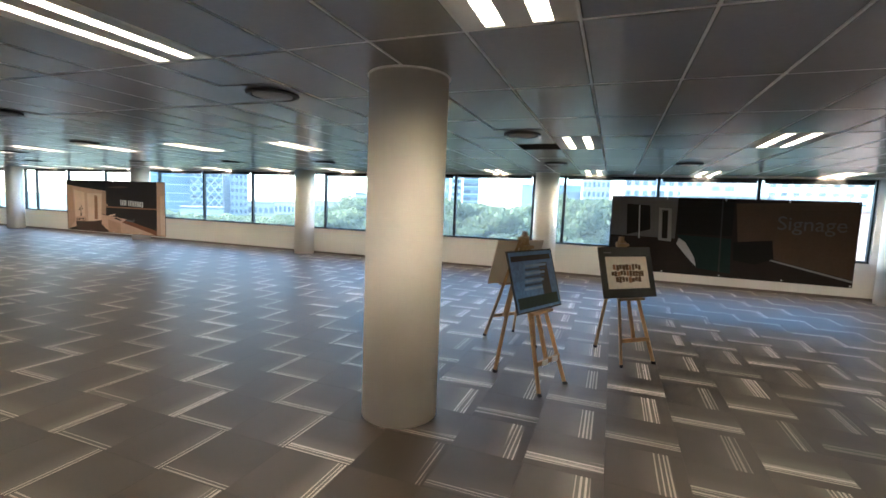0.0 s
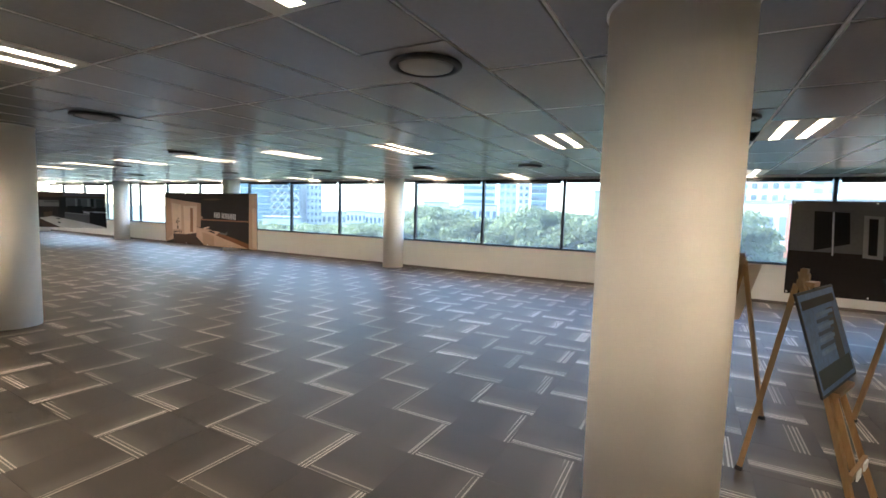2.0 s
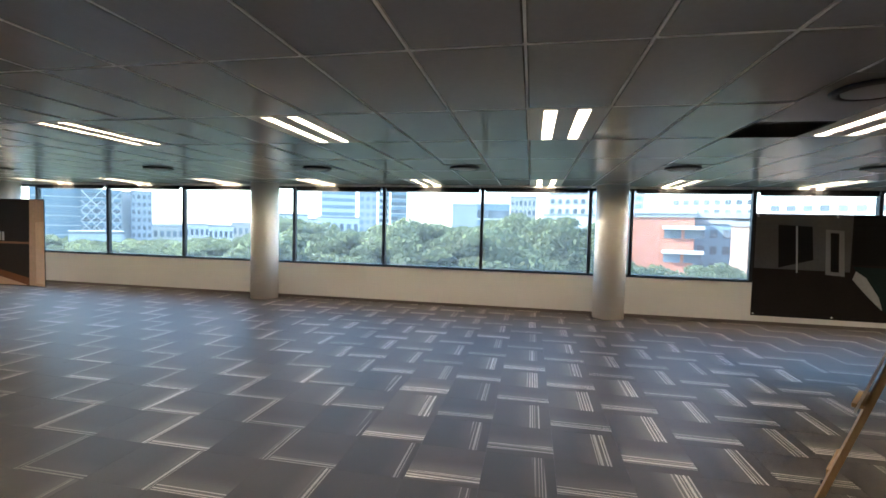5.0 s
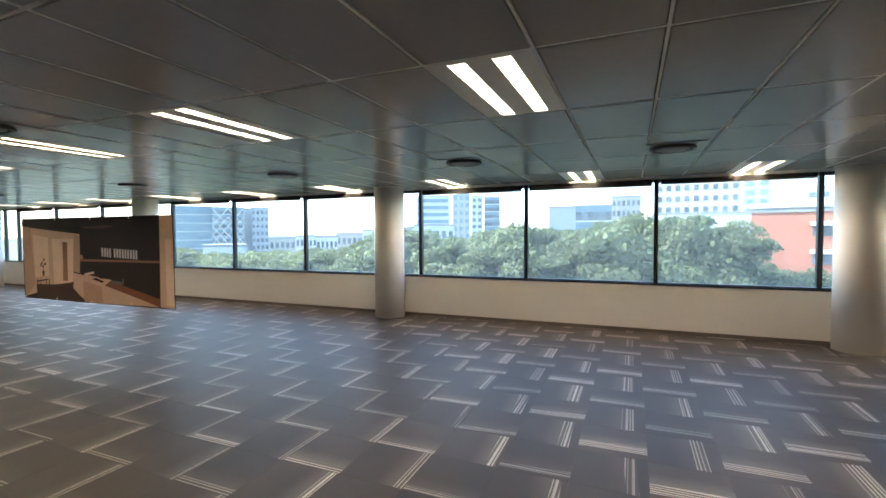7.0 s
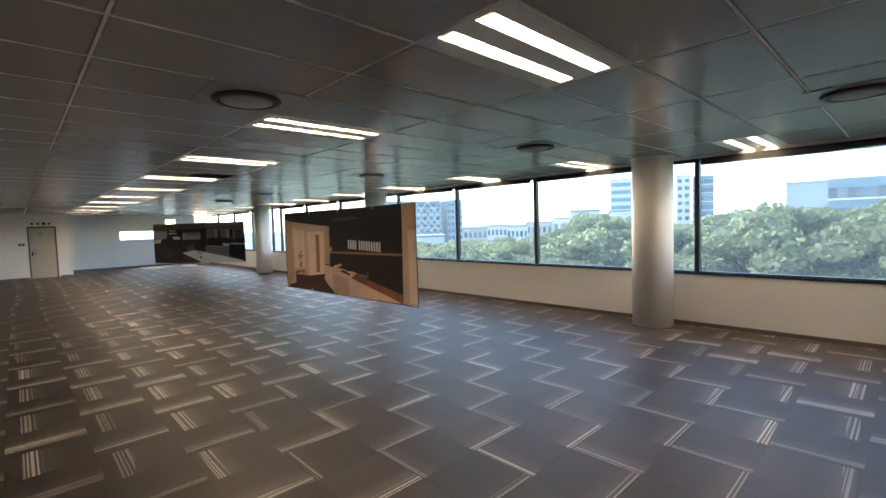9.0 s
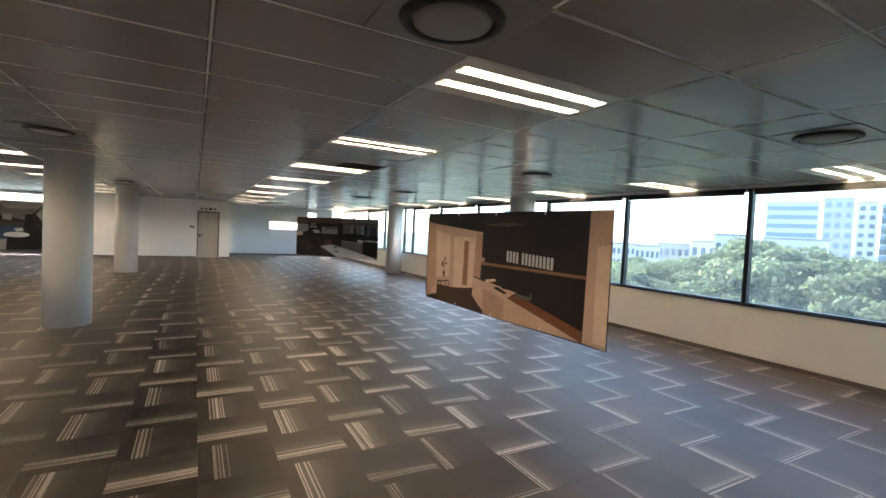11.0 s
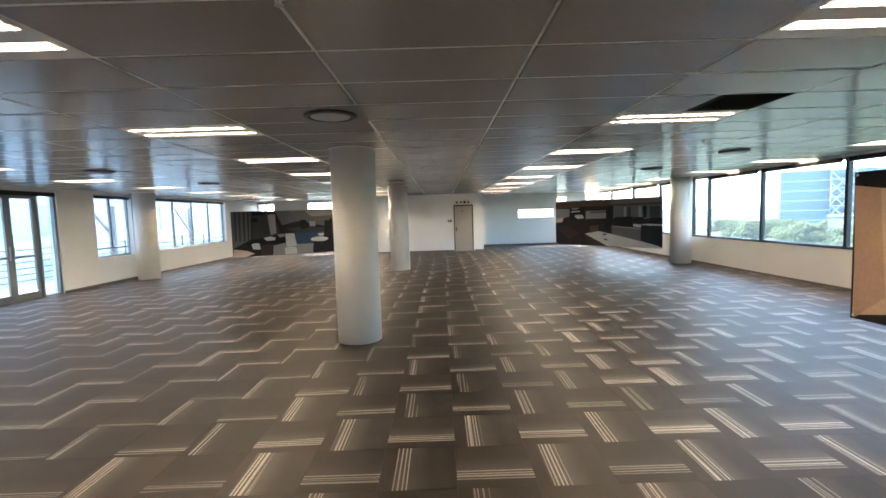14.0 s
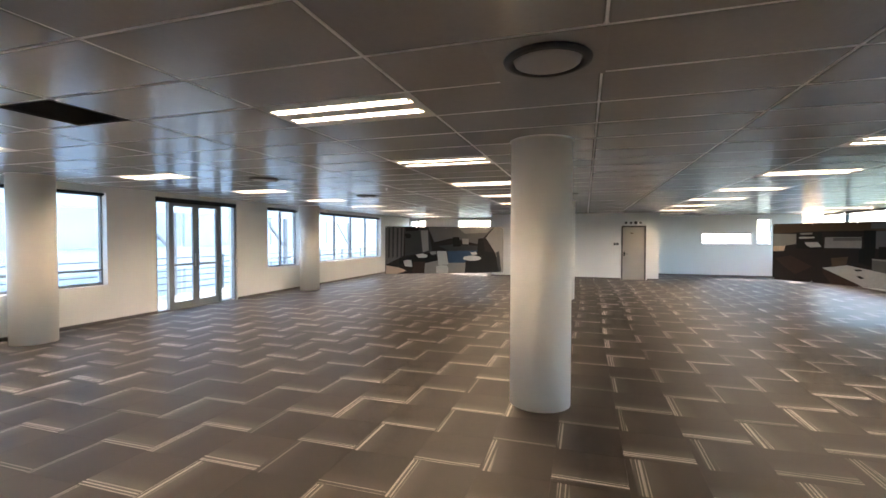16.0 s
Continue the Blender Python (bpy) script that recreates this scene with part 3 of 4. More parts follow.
# ---- dark return-air openings ----
for x, y in VENTS:
    i, j = cell(x, y)
    v = thing("ceiling_vent", pose(GX0 + (i + 0.5) * PX, GY0 + j * PY + 0.9, CEIL), "square dark return-air grille among the ceiling panels", "ceiling vent", "return-air grilles")
    boxes("frame", BLACK, v, [(-0.291, -0.285, -0.292, 0.297, 0.002, 0.03), (0.285, 0.291, -0.292, 0.297, 0.002, 0.03), (-0.285, 0.285, -0.292, -0.277, 0.002, 0.03), (-0.285, 0.285, 0.282, 0.297, 0.002, 0.03)])
    boxes("backing", VOID, v, [(-0.285, 0.285, -0.277, 0.282, 0.06, 0.065)])
    for k in range(9):
        bm = bmesh.new(); rod(bm, (-0.284, -0.24 + k * 0.06, 0.02), (0.284, -0.24 + k * 0.06, 0.02), 0.004, 0.022)
        part("slat", bm, VOID, v)

# ---- sprinkler heads ----
for x, y in ((-10.9, 3.4), (-15.3, 7.7), (-18.6, -0.4), (-12.2, -0.6)):
    s = thing("sprinkler_head", pose(x, y, CEIL - 0.001), "small chrome sprinkler head in the ceiling", "sprinkler", "sprinklers")
    bm = bmesh.new(); lathe(bm, [(0.032, 0.004), (0.03, -0.006), (0.012, -0.01), (0.009, -0.03), (0.02, -0.033), (0.02, -0.036), (0.004, -0.037)], 20)
    part("body", bm, CHROME, s)

# ---- hanging banners ----


def banner(name, p, q, z0, z1, label):
    """A printed vinyl sheet between the floor points p and q, hung by lines; its picture faces local -y."""
    p, q = Vector((*p, 0)), Vector((*q, 0))
    w, h = (q - p).length, z1 - z0
    b = thing(name, pose(p.x, p.y, z0, 0, 0, math.degrees(math.atan2(q.y - p.y, q.x - p.x))), label, "banner", "hanging banners")
    b["w"], b["h"] = w, h
    bm = bmesh.new()
    nx, nz = 36, 12
    rows = [[[bm.verts.new((w * i / nx, s * 0.0015 + 0.010 * math.sin(2.1 * w * i / nx + 1) * (1 - k / nz), h * k / nz)) for i in range(nx + 1)] for k in range(nz + 1)] for s in (0, 1)]
    for s in (0, 1):
        for k in range(nz):
            for i in range(nx):
                bm.faces.new((rows[s][k][i], rows[s][k][i + 1], rows[s][k + 1][i + 1], rows[s][k + 1][i])).smooth = True
    part("sheet", bm, P_BASE, b)
    count = 5
    for i in range(count):
        x = 0.03 + (w - 0.06) * i / (count - 1)
        for z in (h - 0.03, 0.03):
            bm = bmesh.new(); lathe(bm, [(0.006, 0.0), (0.013, 0.0), (0.013, 0.003), (0.006, 0.003)], 16)
            e = part("eyelet", bm, EYELET, b, "metal eyelet")
            e.matrix_basis = pose(x, -0.002 + 0.010 * math.sin(2.1 * x + 1) * (1 - z / h), z, 90)
        bm = bmesh.new(); rod(bm, (x, -0.003, h - 0.03), (x, -0.003, CEIL - z0 + 0.004), 0.0012, segments=6)
        part("hanging_line", bm, WIRE, b)
    b["layer"] = 0
    return b


def print_shape(b, name, material, uv):
    """A flat coloured field of the banner's picture, following the sheet's waves."""
    w, h = b["w"], b["h"]
    b["layer"] += 1
    lift = 0.0008 + 0.00035 * b["layer"]
    bm = bmesh.new()
    f = bm.faces.new([bm.verts.new((u * w, 0, v * h)) for u, v in uv])
    us = [u * w for u, v in uv]
    x = min(us) + 0.12
    while x < max(us):
        bmesh.ops.bisect_plane(bm, geom=bm.verts[:] + bm.edges[:] + bm.faces[:], plane_co=(x, 0, 0), plane_no=(1, 0, 0))
        x += 0.12
    bmesh.ops.triangulate(bm, faces=bm.faces[:])
    for v in bm.verts:
        v.co.y = 0.010 * math.sin(2.1 * v.co.x + 1) * (1 - v.co.z / h) - lift
    bm.normal_update()
    me = bpy.data.meshes.new(name)
    bm.to_mesh(me); bm.free()
    me.materials.append(material)
    return part(name, me, None, next(c for c in b.children if c.name.startswith("sheet")))


poster_a = banner("hanging_banner", (1.24, 9.38), (5.14, 9.25), 0.54, 1.99, "wide dark vinyl banner printed with a meeting room")
poster_b = banner("hanging_banner", (-13.34, 8.015), (-9.535, 8.108), 0.557, 1.97, "wide vinyl banner printed with a beige kitchenette")
poster_c = banner("hanging_banner", (-24.45, 7.98), (-21.5, 10.2), 0.553, 2.0, "wide dark vinyl banner printed with office desks")
poster_d = banner("hanging_banner", (-22.65, -2.31), (-24.4, 0.87), 0.553, 1.95, "wide grey vinyl banner printed with a canteen interior")
print_shape(poster_a, "grey_wall", P_GREY, [(0.002, 0.996), (0.301, 0.996), (0.3, 0.46), (0.003, 0.47)])
print_shape(poster_a, "dark_window", P_BLACK, [(0.073, 0.897), (0.179, 0.883), (0.188, 0.565), (0.081, 0.481)])
print_shape(poster_a, "window_bar", P_PALE, [(0.128, 0.885), (0.134, 0.885), (0.142, 0.437), (0.137, 0.436)])
print_shape(poster_a, "door_frame", P_MID, [(0.22, 0.86), (0.276, 0.849), (0.285, 0.417), (0.227, 0.429)])
print_shape(poster_a, "door_glass", P_BLACK, [(0.235, 0.828), (0.261, 0.824), (0.267, 0.455), (0.242, 0.459)])
print_shape(poster_a, "black_panel", P_BLACK, [(0.304, 0.996), (0.536, 0.989), (0.537, 0.529), (0.304, 0.53)])
print_shape(poster_a, "green_panel", P_GREEN, [(0.307, 0.516), (0.536, 0.495), (0.543, 0.055), (0.407, 0.094)])
print_shape(poster_a, "white_edge", P_PALE, [(0.317, 0.473), (0.348, 0.416), (0.389, 0.233), (0.401, 0.114), (0.379, 0.169), (0.34, 0.287), (0.308, 0.393)])
print_shape(poster_a, "brown_wall", P_BROWN, [(0.543, 0.941), (0.998, 0.994), (0.998, 0.089), (0.689, 0.28), (0.562, 0.459)])
print_shape(poster_a, "skirting_line", P_MID, [(0.689, 0.273), (0.998, 0.082), (0.998, 0.056), (0.69, 0.253)])
print_shape(poster_a, "pole_line", P_DGREY, [(0.485, 0.985), (0.491, 0.985), (0.5, 0.064), (0.493, 0.066)])
print_shape(poster_a, "low_cabinet", P_BLACK, [(0.545, 0.457), (0.696, 0.503), (0.708, 0.273), (0.638, 0.193), (0.55, 0.228)])
print_shape(poster_b, "beige_wall", P_BEIGE, [(0.007, 0.897), (0.427, 0.802), (0.385, 0.167), (0.375, 0.237), (0.006, 0.023)])
print_shape(poster_b, "ceiling_edge", P_BLACK, [(0.002, 0.995), (0.421, 0.996), (0.427, 0.806), (0.017, 0.905)])
print_shape(poster_b, "corner_strip", P_BEIGE2, [(0.002, 0.91), (0.067, 0.885), (0.087, 0.182), (0.01, 0.004)])
print_shape(poster_b, "white_column", P_CREAM, [(0.226, 0.745), (0.382, 0.746), (0.372, 0.236), (0.233, 0.189)])
print_shape(poster_b, "doorway", P_WOOD, [(0.305, 0.711), (0.337, 0.705), (0.337, 0.244), (0.301, 0.242)])
print_shape(poster_b, "dark_floor", P_DBROWN, [(0.097, 0.185), (0.233, 0.189), (0.372, 0.229), (0.378, 0.154), (0.438, 0.054), (0.476, 0.004), (0.098, 0.004)])
print_shape(poster_b, "wall_panel", P_BEIGE2, [(0.388, 0.8), (0.427, 0.781), (0.427, 0.506), (0.423, 0.333), (0.379, 0.353)])
print_shape(poster_b, "worktop_shelf", P_WOOD, [(0.427, 0.51), (0.922, 0.511), (0.922, 0.486), (0.428, 0.484)])
print_shape(poster_b, "kitchen_unit", P_BEIGE, [(0.386, 0.355), (0.457, 0.333), (0.631, 0.28), (0.587, 0.215), (0.911, 0.012), (0.481, 0.004), (0.423, 0.074), (0.374, 0.164)])
print_shape(poster_b, "bench_top", P_RUST, [(0.587, 0.221), (0.632, 0.261), (0.916, 0.097), (0.915, 0.008)])
print_shape(poster_b, "unit_side", P_BEIGE2, [(0.443, 0.254), (0.57, 0.198), (0.57, 0.004), (0.451, 0.01)])
print_shape(poster_b, "tray", P_CREAM, [(0.457, 0.343), (0.515, 0.371), (0.522, 0.347), (0.464, 0.32)])
print_shape(poster_b, "hob", P_BLACK, [(0.505, 0.281), (0.53, 0.298), (0.583, 0.259), (0.572, 0.243)])
print_shape(poster_b, "pan", P_BLACK, [(0.546, 0.314), (0.586, 0.319), (0.592, 0.293), (0.555, 0.292)])
print_shape(poster_b, "sink", P_GREY, [(0.629, 0.276), (0.696, 0.264), (0.695, 0.23), (0.628, 0.244)])
print_shape(poster_b, "curtain_strip", P_BEIGE, [(0.925, 0.996), (0.998, 0.996), (0.998, 0.004), (0.917, 0.013)])
print_shape(poster_b, "curtain_fold", P_CREAM, [(0.954, 0.736), (0.998, 0.749), (0.998, 0.032), (0.954, 0.04)])
print_shape(poster_b, "lit_wall", P_CREAM, [(0.085, 0.80), (0.2, 0.765), (0.2, 0.30), (0.095, 0.27)])
for u, v in ((0.148, 0.45), (0.163, 0.49), (0.172, 0.44), (0.155, 0.41), (0.139, 0.42)):
    print_shape(poster_b, "plant_leaf", P_DBROWN, [(u - 0.008, v - 0.012), (u, v + 0.022), (u + 0.007, v + 0.004), (u + 0.002, v - 0.02)])
print_shape(poster_b, "plant_stem", P_DBROWN, [(0.154, 0.44), (0.158, 0.44), (0.16, 0.33), (0.155, 0.33)])
print_shape(poster_b, "plant_pot", P_BROWN, [(0.147, 0.345), (0.168, 0.35), (0.164, 0.29), (0.151, 0.285)])
for u, k in ((0.108, 0.0), (0.132, 0.004), (0.176, 0.012), (0.198, 0.016)):
    print_shape(poster_b, "chair_leg", P_DBROWN, [(u, 0.245 + k), (u + 0.006, 0.247 + k), (u + 0.004, 0.15 + k), (u - 0.001, 0.148 + k)])
print_shape(poster_b, "door_panel", P_WOOD, [(0.312, 0.68), (0.331, 0.676), (0.331, 0.30), (0.309, 0.298)])
# gloss on the black upper part, drawn in as flat coloured fields
print_shape(poster_b, "sheen", P_BASE, [(0.43, 0.93), (0.86, 0.93), (0.9, 0.86), (0.74, 0.80), (0.44, 0.82)])
print_shape(poster_b, "glossy_streak", P_BROWN, [(0.45, 0.885), (0.60, 0.905), (0.66, 0.885), (0.58, 0.865), (0.47, 0.868)])
print_shape(poster_b, "shelf_box", P_BEIGE2, [(0.428, 0.56), (0.45, 0.555), (0.45, 0.515), (0.428, 0.515)])
print_shape(poster_b, "tap", P_GREY, [(0.70, 0.30), (0.706, 0.30), (0.708, 0.24), (0.701, 0.24)])
print_shape(poster_b, "shadow_gap", P_DBROWN, [(0.384, 0.36), (0.457, 0.335), (0.456, 0.322), (0.384, 0.347)])
print_shape(poster_b, "table", P_DBROWN, [(0.105, 0.225), (0.193, 0.259), (0.193, 0.243), (0.106, 0.208)])
print_shape(poster_c, "ceiling", P_BROWN, [(0.002, 0.996), (0.998, 0.996), (0.998, 0.849), (0.536, 0.858), (0.29, 0.86), (0.165, 0.844), (0.002, 0.822)])
print_shape(poster_c, "ceiling_light", P_GREY, [(0.567, 0.982), (0.998, 0.983), (0.998, 0.899), (0.567, 0.892)])
print_shape(poster_c, "grey_wall", P_GREY, [(0.59, 0.852), (0.998, 0.849), (0.998, 0.57), (0.59, 0.589)])
print_shape(poster_c, "lit_corner", P_MID, [(0.002, 0.822), (0.168, 0.815), (0.166, 0.65), (0.087, 0.612), (0.002, 0.599)])
print_shape(poster_c, "corner_shelf", P_CREAM, [(0.003, 0.599), (0.087, 0.612), (0.076, 0.519), (0.004, 0.504)])
print_shape(poster_c, "lamp_shadow", P_BLACK, [(0.157, 0.845), (0.31, 0.85), (0.319, 0.561), (0.154, 0.567)])
print_shape(poster_c, "screen_frame", P_PALE, [(0.173, 0.766), (0.268, 0.77), (0.268, 0.742), (0.173, 0.733)])
print_shape(poster_c, "screen_frame", P_PALE, [(0.208, 0.673), (0.288, 0.68), (0.309, 0.602), (0.243, 0.589), (0.22, 0.623)])
print_shape(poster_c, "screen_glow", P_MID, [(0.179, 0.831), (0.255, 0.84), (0.254, 0.808), (0.182, 0.798)])
print_shape(poster_c, "grey_cabinet", P_MID, [(0.327, 0.761), (0.524, 0.764), (0.524, 0.592), (0.326, 0.585)])
print_shape(poster_c, "cabinet_top", P_GREY, [(0.374, 0.75), (0.524, 0.757), (0.524, 0.707), (0.374, 0.702)])
print_shape(poster_c, "tall_unit", P_BLACK, [(0.533, 0.866), (0.592, 0.863), (0.592, 0.589), (0.583, 0.306), (0.511, 0.359), (0.511, 0.569), (0.536, 0.591)])
print_shape(poster_c, "doorway", P_DGREY, [(0.716, 0.824), (0.744, 0.825), (0.745, 0.611), (0.716, 0.612)])
print_shape(poster_c, "doorway", P_BLACK, [(0.843, 0.832), (0.875, 0.832), (0.875, 0.604), (0.848, 0.605)])
print_shape(poster_c, "doorway", P_DGREY, [(0.9, 0.826), (0.98, 0.828), (0.983, 0.584), (0.903, 0.588)])
print_shape(poster_c, "pale_jamb", P_MID, [(0.687, 0.827), (0.704, 0.826), (0.705, 0.606), (0.687, 0.607)])
print_shape(poster_c, "pale_jamb", P_MID, [(0.808, 0.829), (0.835, 0.83), (0.837, 0.599), (0.81, 0.6)])
print_shape(poster_c, "screen", P_BLACK, [(0.607, 0.618), (0.762, 0.625), (0.763, 0.42), (0.607, 0.452)])
print_shape(poster_c, "screen", P_BLACK, [(0.768, 0.61), (0.853, 0.612), (0.854, 0.555), (0.768, 0.552)])
print_shape(poster_c, "screen", P_BLACK, [(0.896, 0.589), (0.995, 0.598), (0.997, 0.467), (0.897, 0.476)])
print_shape(poster_c, "far_desk", P_PALE, [(0.763, 0.475), (0.83, 0.463), (0.884, 0.476), (0.998, 0.463), (0.998, 0.439), (0.838, 0.441), (0.828, 0.398), (0.769, 0.42)])
print_shape(poster_c, "divider", P_GREY, [(0.577, 0.425), (0.828, 0.376), (0.827, 0.127), (0.577, 0.259)])
print_shape(poster_c, "divider_top", P_MID, [(0.577, 0.437), (0.828, 0.39), (0.828, 0.369), (0.577, 0.414)])
print_shape(poster_c, "desk_top", P_PALE, [(0.317, 0.256), (0.447, 0.323), (0.577, 0.259), (0.827, 0.127), (0.967, 0.043), (0.994, 0.004), (0.536, 0.004)])
print_shape(poster_c, "desk_edge", P_DBROWN, [(0.317, 0.256), (0.536, 0.004), (0.517, 0.005), (0.37, 0.008), (0.323, 0.162)])
print_shape(poster_c, "desk_pad", P_BLACK, [(0.501, 0.154), (0.52, 0.163), (0.544, 0.133), (0.526, 0.116)])
print_shape(poster_c, "desk_pad", P_DGREY, [(0.485, 0.257), (0.52, 0.266), (0.536, 0.243), (0.504, 0.23)])
print_shape(poster_c, "near_screen", P_BLACK, [(0.83, 0.456), (0.994, 0.418), (0.996, 0.046), (0.887, 0.109), (0.838, 0.15)])
print_shape(poster_c, "carton", P_BROWN, [(0.366, 0.423), (0.459, 0.454), (0.449, 0.319), (0.372, 0.278)])
print_shape(poster_c, "brown_desk", P_DBROWN, [(0.018, 0.383), (0.123, 0.442), (0.26, 0.267), (0.153, 0.119), (0.082, 0.236)])
print_shape(poster_d, "slatted_wall", P_GREY, [(0.002, 0.996), (0.154, 0.996), (0.146, 0.38), (0.078, 0.288), (0.002, 0.188)])
print_shape(poster_d, "slat", P_DGREY, [(0.026, 0.996), (0.04, 0.996), (0.035, 0.357), (0.022, 0.332)])
print_shape(poster_d, "slat", P_DGREY, [(0.058, 0.996), (0.072, 0.996), (0.067, 0.356), (0.054, 0.331)])
print_shape(poster_d, "slat", P_DGREY, [(0.093, 0.996), (0.108, 0.996), (0.103, 0.356), (0.09, 0.33)])
print_shape(poster_d, "slat", P_DGREY, [(0.125, 0.996), (0.14, 0.996), (0.135, 0.355), (0.122, 0.329)])
print_shape(poster_d, "back_wall", P_DGREY, [(0.154, 0.996), (0.348, 0.996), (0.387, 0.46), (0.159, 0.38)])
print_shape(poster_d, "dark_recess", P_BLACK, [(0.161, 0.996), (0.274, 0.996), (0.268, 0.912), (0.17, 0.9)])
print_shape(poster_d, "ceiling", P_GREY, [(0.348, 0.996), (0.919, 0.996), (0.827, 0.772), (0.768, 0.625), (0.619, 0.723), (0.536, 0.75), (0.404, 0.666)])
print_shape(poster_d, "ceiling_glow", P_MID, [(0.602, 0.99), (0.906, 0.996), (0.855, 0.875), (0.662, 0.852)])
print_shape(poster_d, "pale_column", P_MID, [(0.287, 0.916), (0.349, 0.924), (0.355, 0.495), (0.306, 0.453)])
print_shape(poster_d, "end_wall", P_MID, [(0.919, 0.996), (0.998, 0.996), (0.998, 0.009), (0.963, 0.006), (0.936, 0.404), (0.844, 0.763)])
print_shape(poster_d, "end_screen", P_DGREY, [(0.936, 0.448), (0.963, 0.465), (0.983, 0.031), (0.956, 0.01)])
print_shape(poster_d, "counter", P_DGREY, [(0.437, 0.588), (0.552, 0.62), (0.802, 0.581), (0.768, 0.451), (0.536, 0.465)])
print_shape(poster_d, "dark_pillar", P_BLACK, [(0.556, 0.776), (0.612, 0.783), (0.628, 0.576), (0.562, 0.568)])
print_shape(poster_d, "far_screen", P_MID, [(0.638, 0.748), (0.695, 0.739), (0.695, 0.618), (0.642, 0.627)])
print_shape(poster_d, "dark_post", P_BLACK, [(0.778, 0.746), (0.822, 0.754), (0.838, 0.45), (0.768, 0.425)])
print_shape(poster_d, "pendant_lamp", P_BLACK, [(0.154, 0.824), (0.177, 0.858), (0.196, 0.849), (0.212, 0.806), (0.202, 0.751), (0.17, 0.755)])
print_shape(poster_d, "grey_floor", P_MID, [(0.318, 0.213), (0.436, 0.278), (0.668, 0.272), (0.664, 0.004), (0.311, 0.004)])
print_shape(poster_d, "blue_seat", P_BLUE, [(0.511, 0.475), (0.775, 0.486), (0.674, 0.272), (0.661, 0.22), (0.519, 0.224)])
print_shape(poster_d, "dark_bench", P_BLACK, [(0.111, 0.33), (0.306, 0.402), (0.42, 0.459), (0.417, 0.279), (0.322, 0.238), (0.11, 0.202)])
print_shape(poster_d, "bench_side", P_DBROWN, [(0.227, 0.25), (0.325, 0.255), (0.318, 0.004), (0.217, 0.004)])
print_shape(poster_d, "plate", P_CREAM2, [(0.247, 0.403), (0.306, 0.428), (0.348, 0.392), (0.338, 0.341), (0.27, 0.334)])
print_shape(poster_d, "tray", P_MID, [(0.358, 0.461), (0.414, 0.477), (0.423, 0.416), (0.381, 0.391)])
print_shape(poster_d, "floor_light", P_CREAM, [(0.007, 0.179), (0.11, 0.133), (0.171, 0.063), (0.097, 0.004), (0.002, 0.004)])
print_shape(poster_d, "chair_back", P_CREAM2, [(0.146, 0.269), (0.175, 0.294), (0.211, 0.284), (0.22, 0.147), (0.159, 0.157)])
print_shape(poster_d, "chair_back", P_PALE, [(0.424, 0.477), (0.503, 0.475), (0.522, 0.189), (0.436, 0.175)])
print_shape(poster_d, "near_chair", P_CREAM2, [(0.416, 0.149), (0.453, 0.174), (0.509, 0.164), (0.522, 0.103), (0.518, 0.004), (0.419, 0.004)])
print_shape(poster_d, "table_skirt", P_BLACK, [(0.671, 0.289), (0.835, 0.467), (0.919, 0.439), (0.966, 0.006), (0.661, 0.004)])
print_shape(poster_d, "table_top", P_CREAM2, [(0.805, 0.316), (0.797, 0.292), (0.774, 0.272), (0.742, 0.262), (0.707, 0.263), (0.675, 0.275), (0.652, 0.295), (0.645, 0.32), (0.653, 0.344), (0.675, 0.363), (0.707, 0.373), (0.742, 0.373), (0.775, 0.361), (0.797, 0.341)])
print_shape(poster_d, "table_setting", P_PALE, [(0.708, 0.444), (0.758, 0.46), (0.771, 0.399), (0.725, 0.383)])

f = bpy.data.curves.new("lettering", 'FONT')
f.body, f.size, f.extrude = "Signage", 0.34, 0.0005
f.materials.append(P_GREY)
t = new("lettering", f)
dg = bpy.context.evaluated_depsgraph_get()
me = bpy.data.meshes.new_from_object(t.evaluated_get(dg))
bpy.data.objects.remove(t)
letters = part("lettering", me, None, poster_a, "pale grey letters")
letters.matrix_basis = pose(2.75, -0.018, 0.93, 90)
for k in range(13):
    u = 0.575 + 0.0165 * k + (0.012 if k > 3 else 0)
    v = 0.645 - 0.002 * k
    print_shape(poster_b, "binder", P_CREAM2, [(u, v - 0.1), (u + 0.011, v - 0.1), (u + 0.011, v), (u, v)])

# ---- easels ----
# board blue: the sky's reflection put into the print's base colour
M_SKY_BLUE = surface("sky_reflection_blue", (0.09, 0.19, 0.40), 0.38, vary=0.4, scale=5, grain=40, bump=0.0, spec=0.3, spread=0.05)

M_PALEBLUE = surface("pale_blue_print", (0.20, 0.31, 0.50), 0.5, vary=0.3, scale=6, grain=40, bump=0.0, spec=0.25)


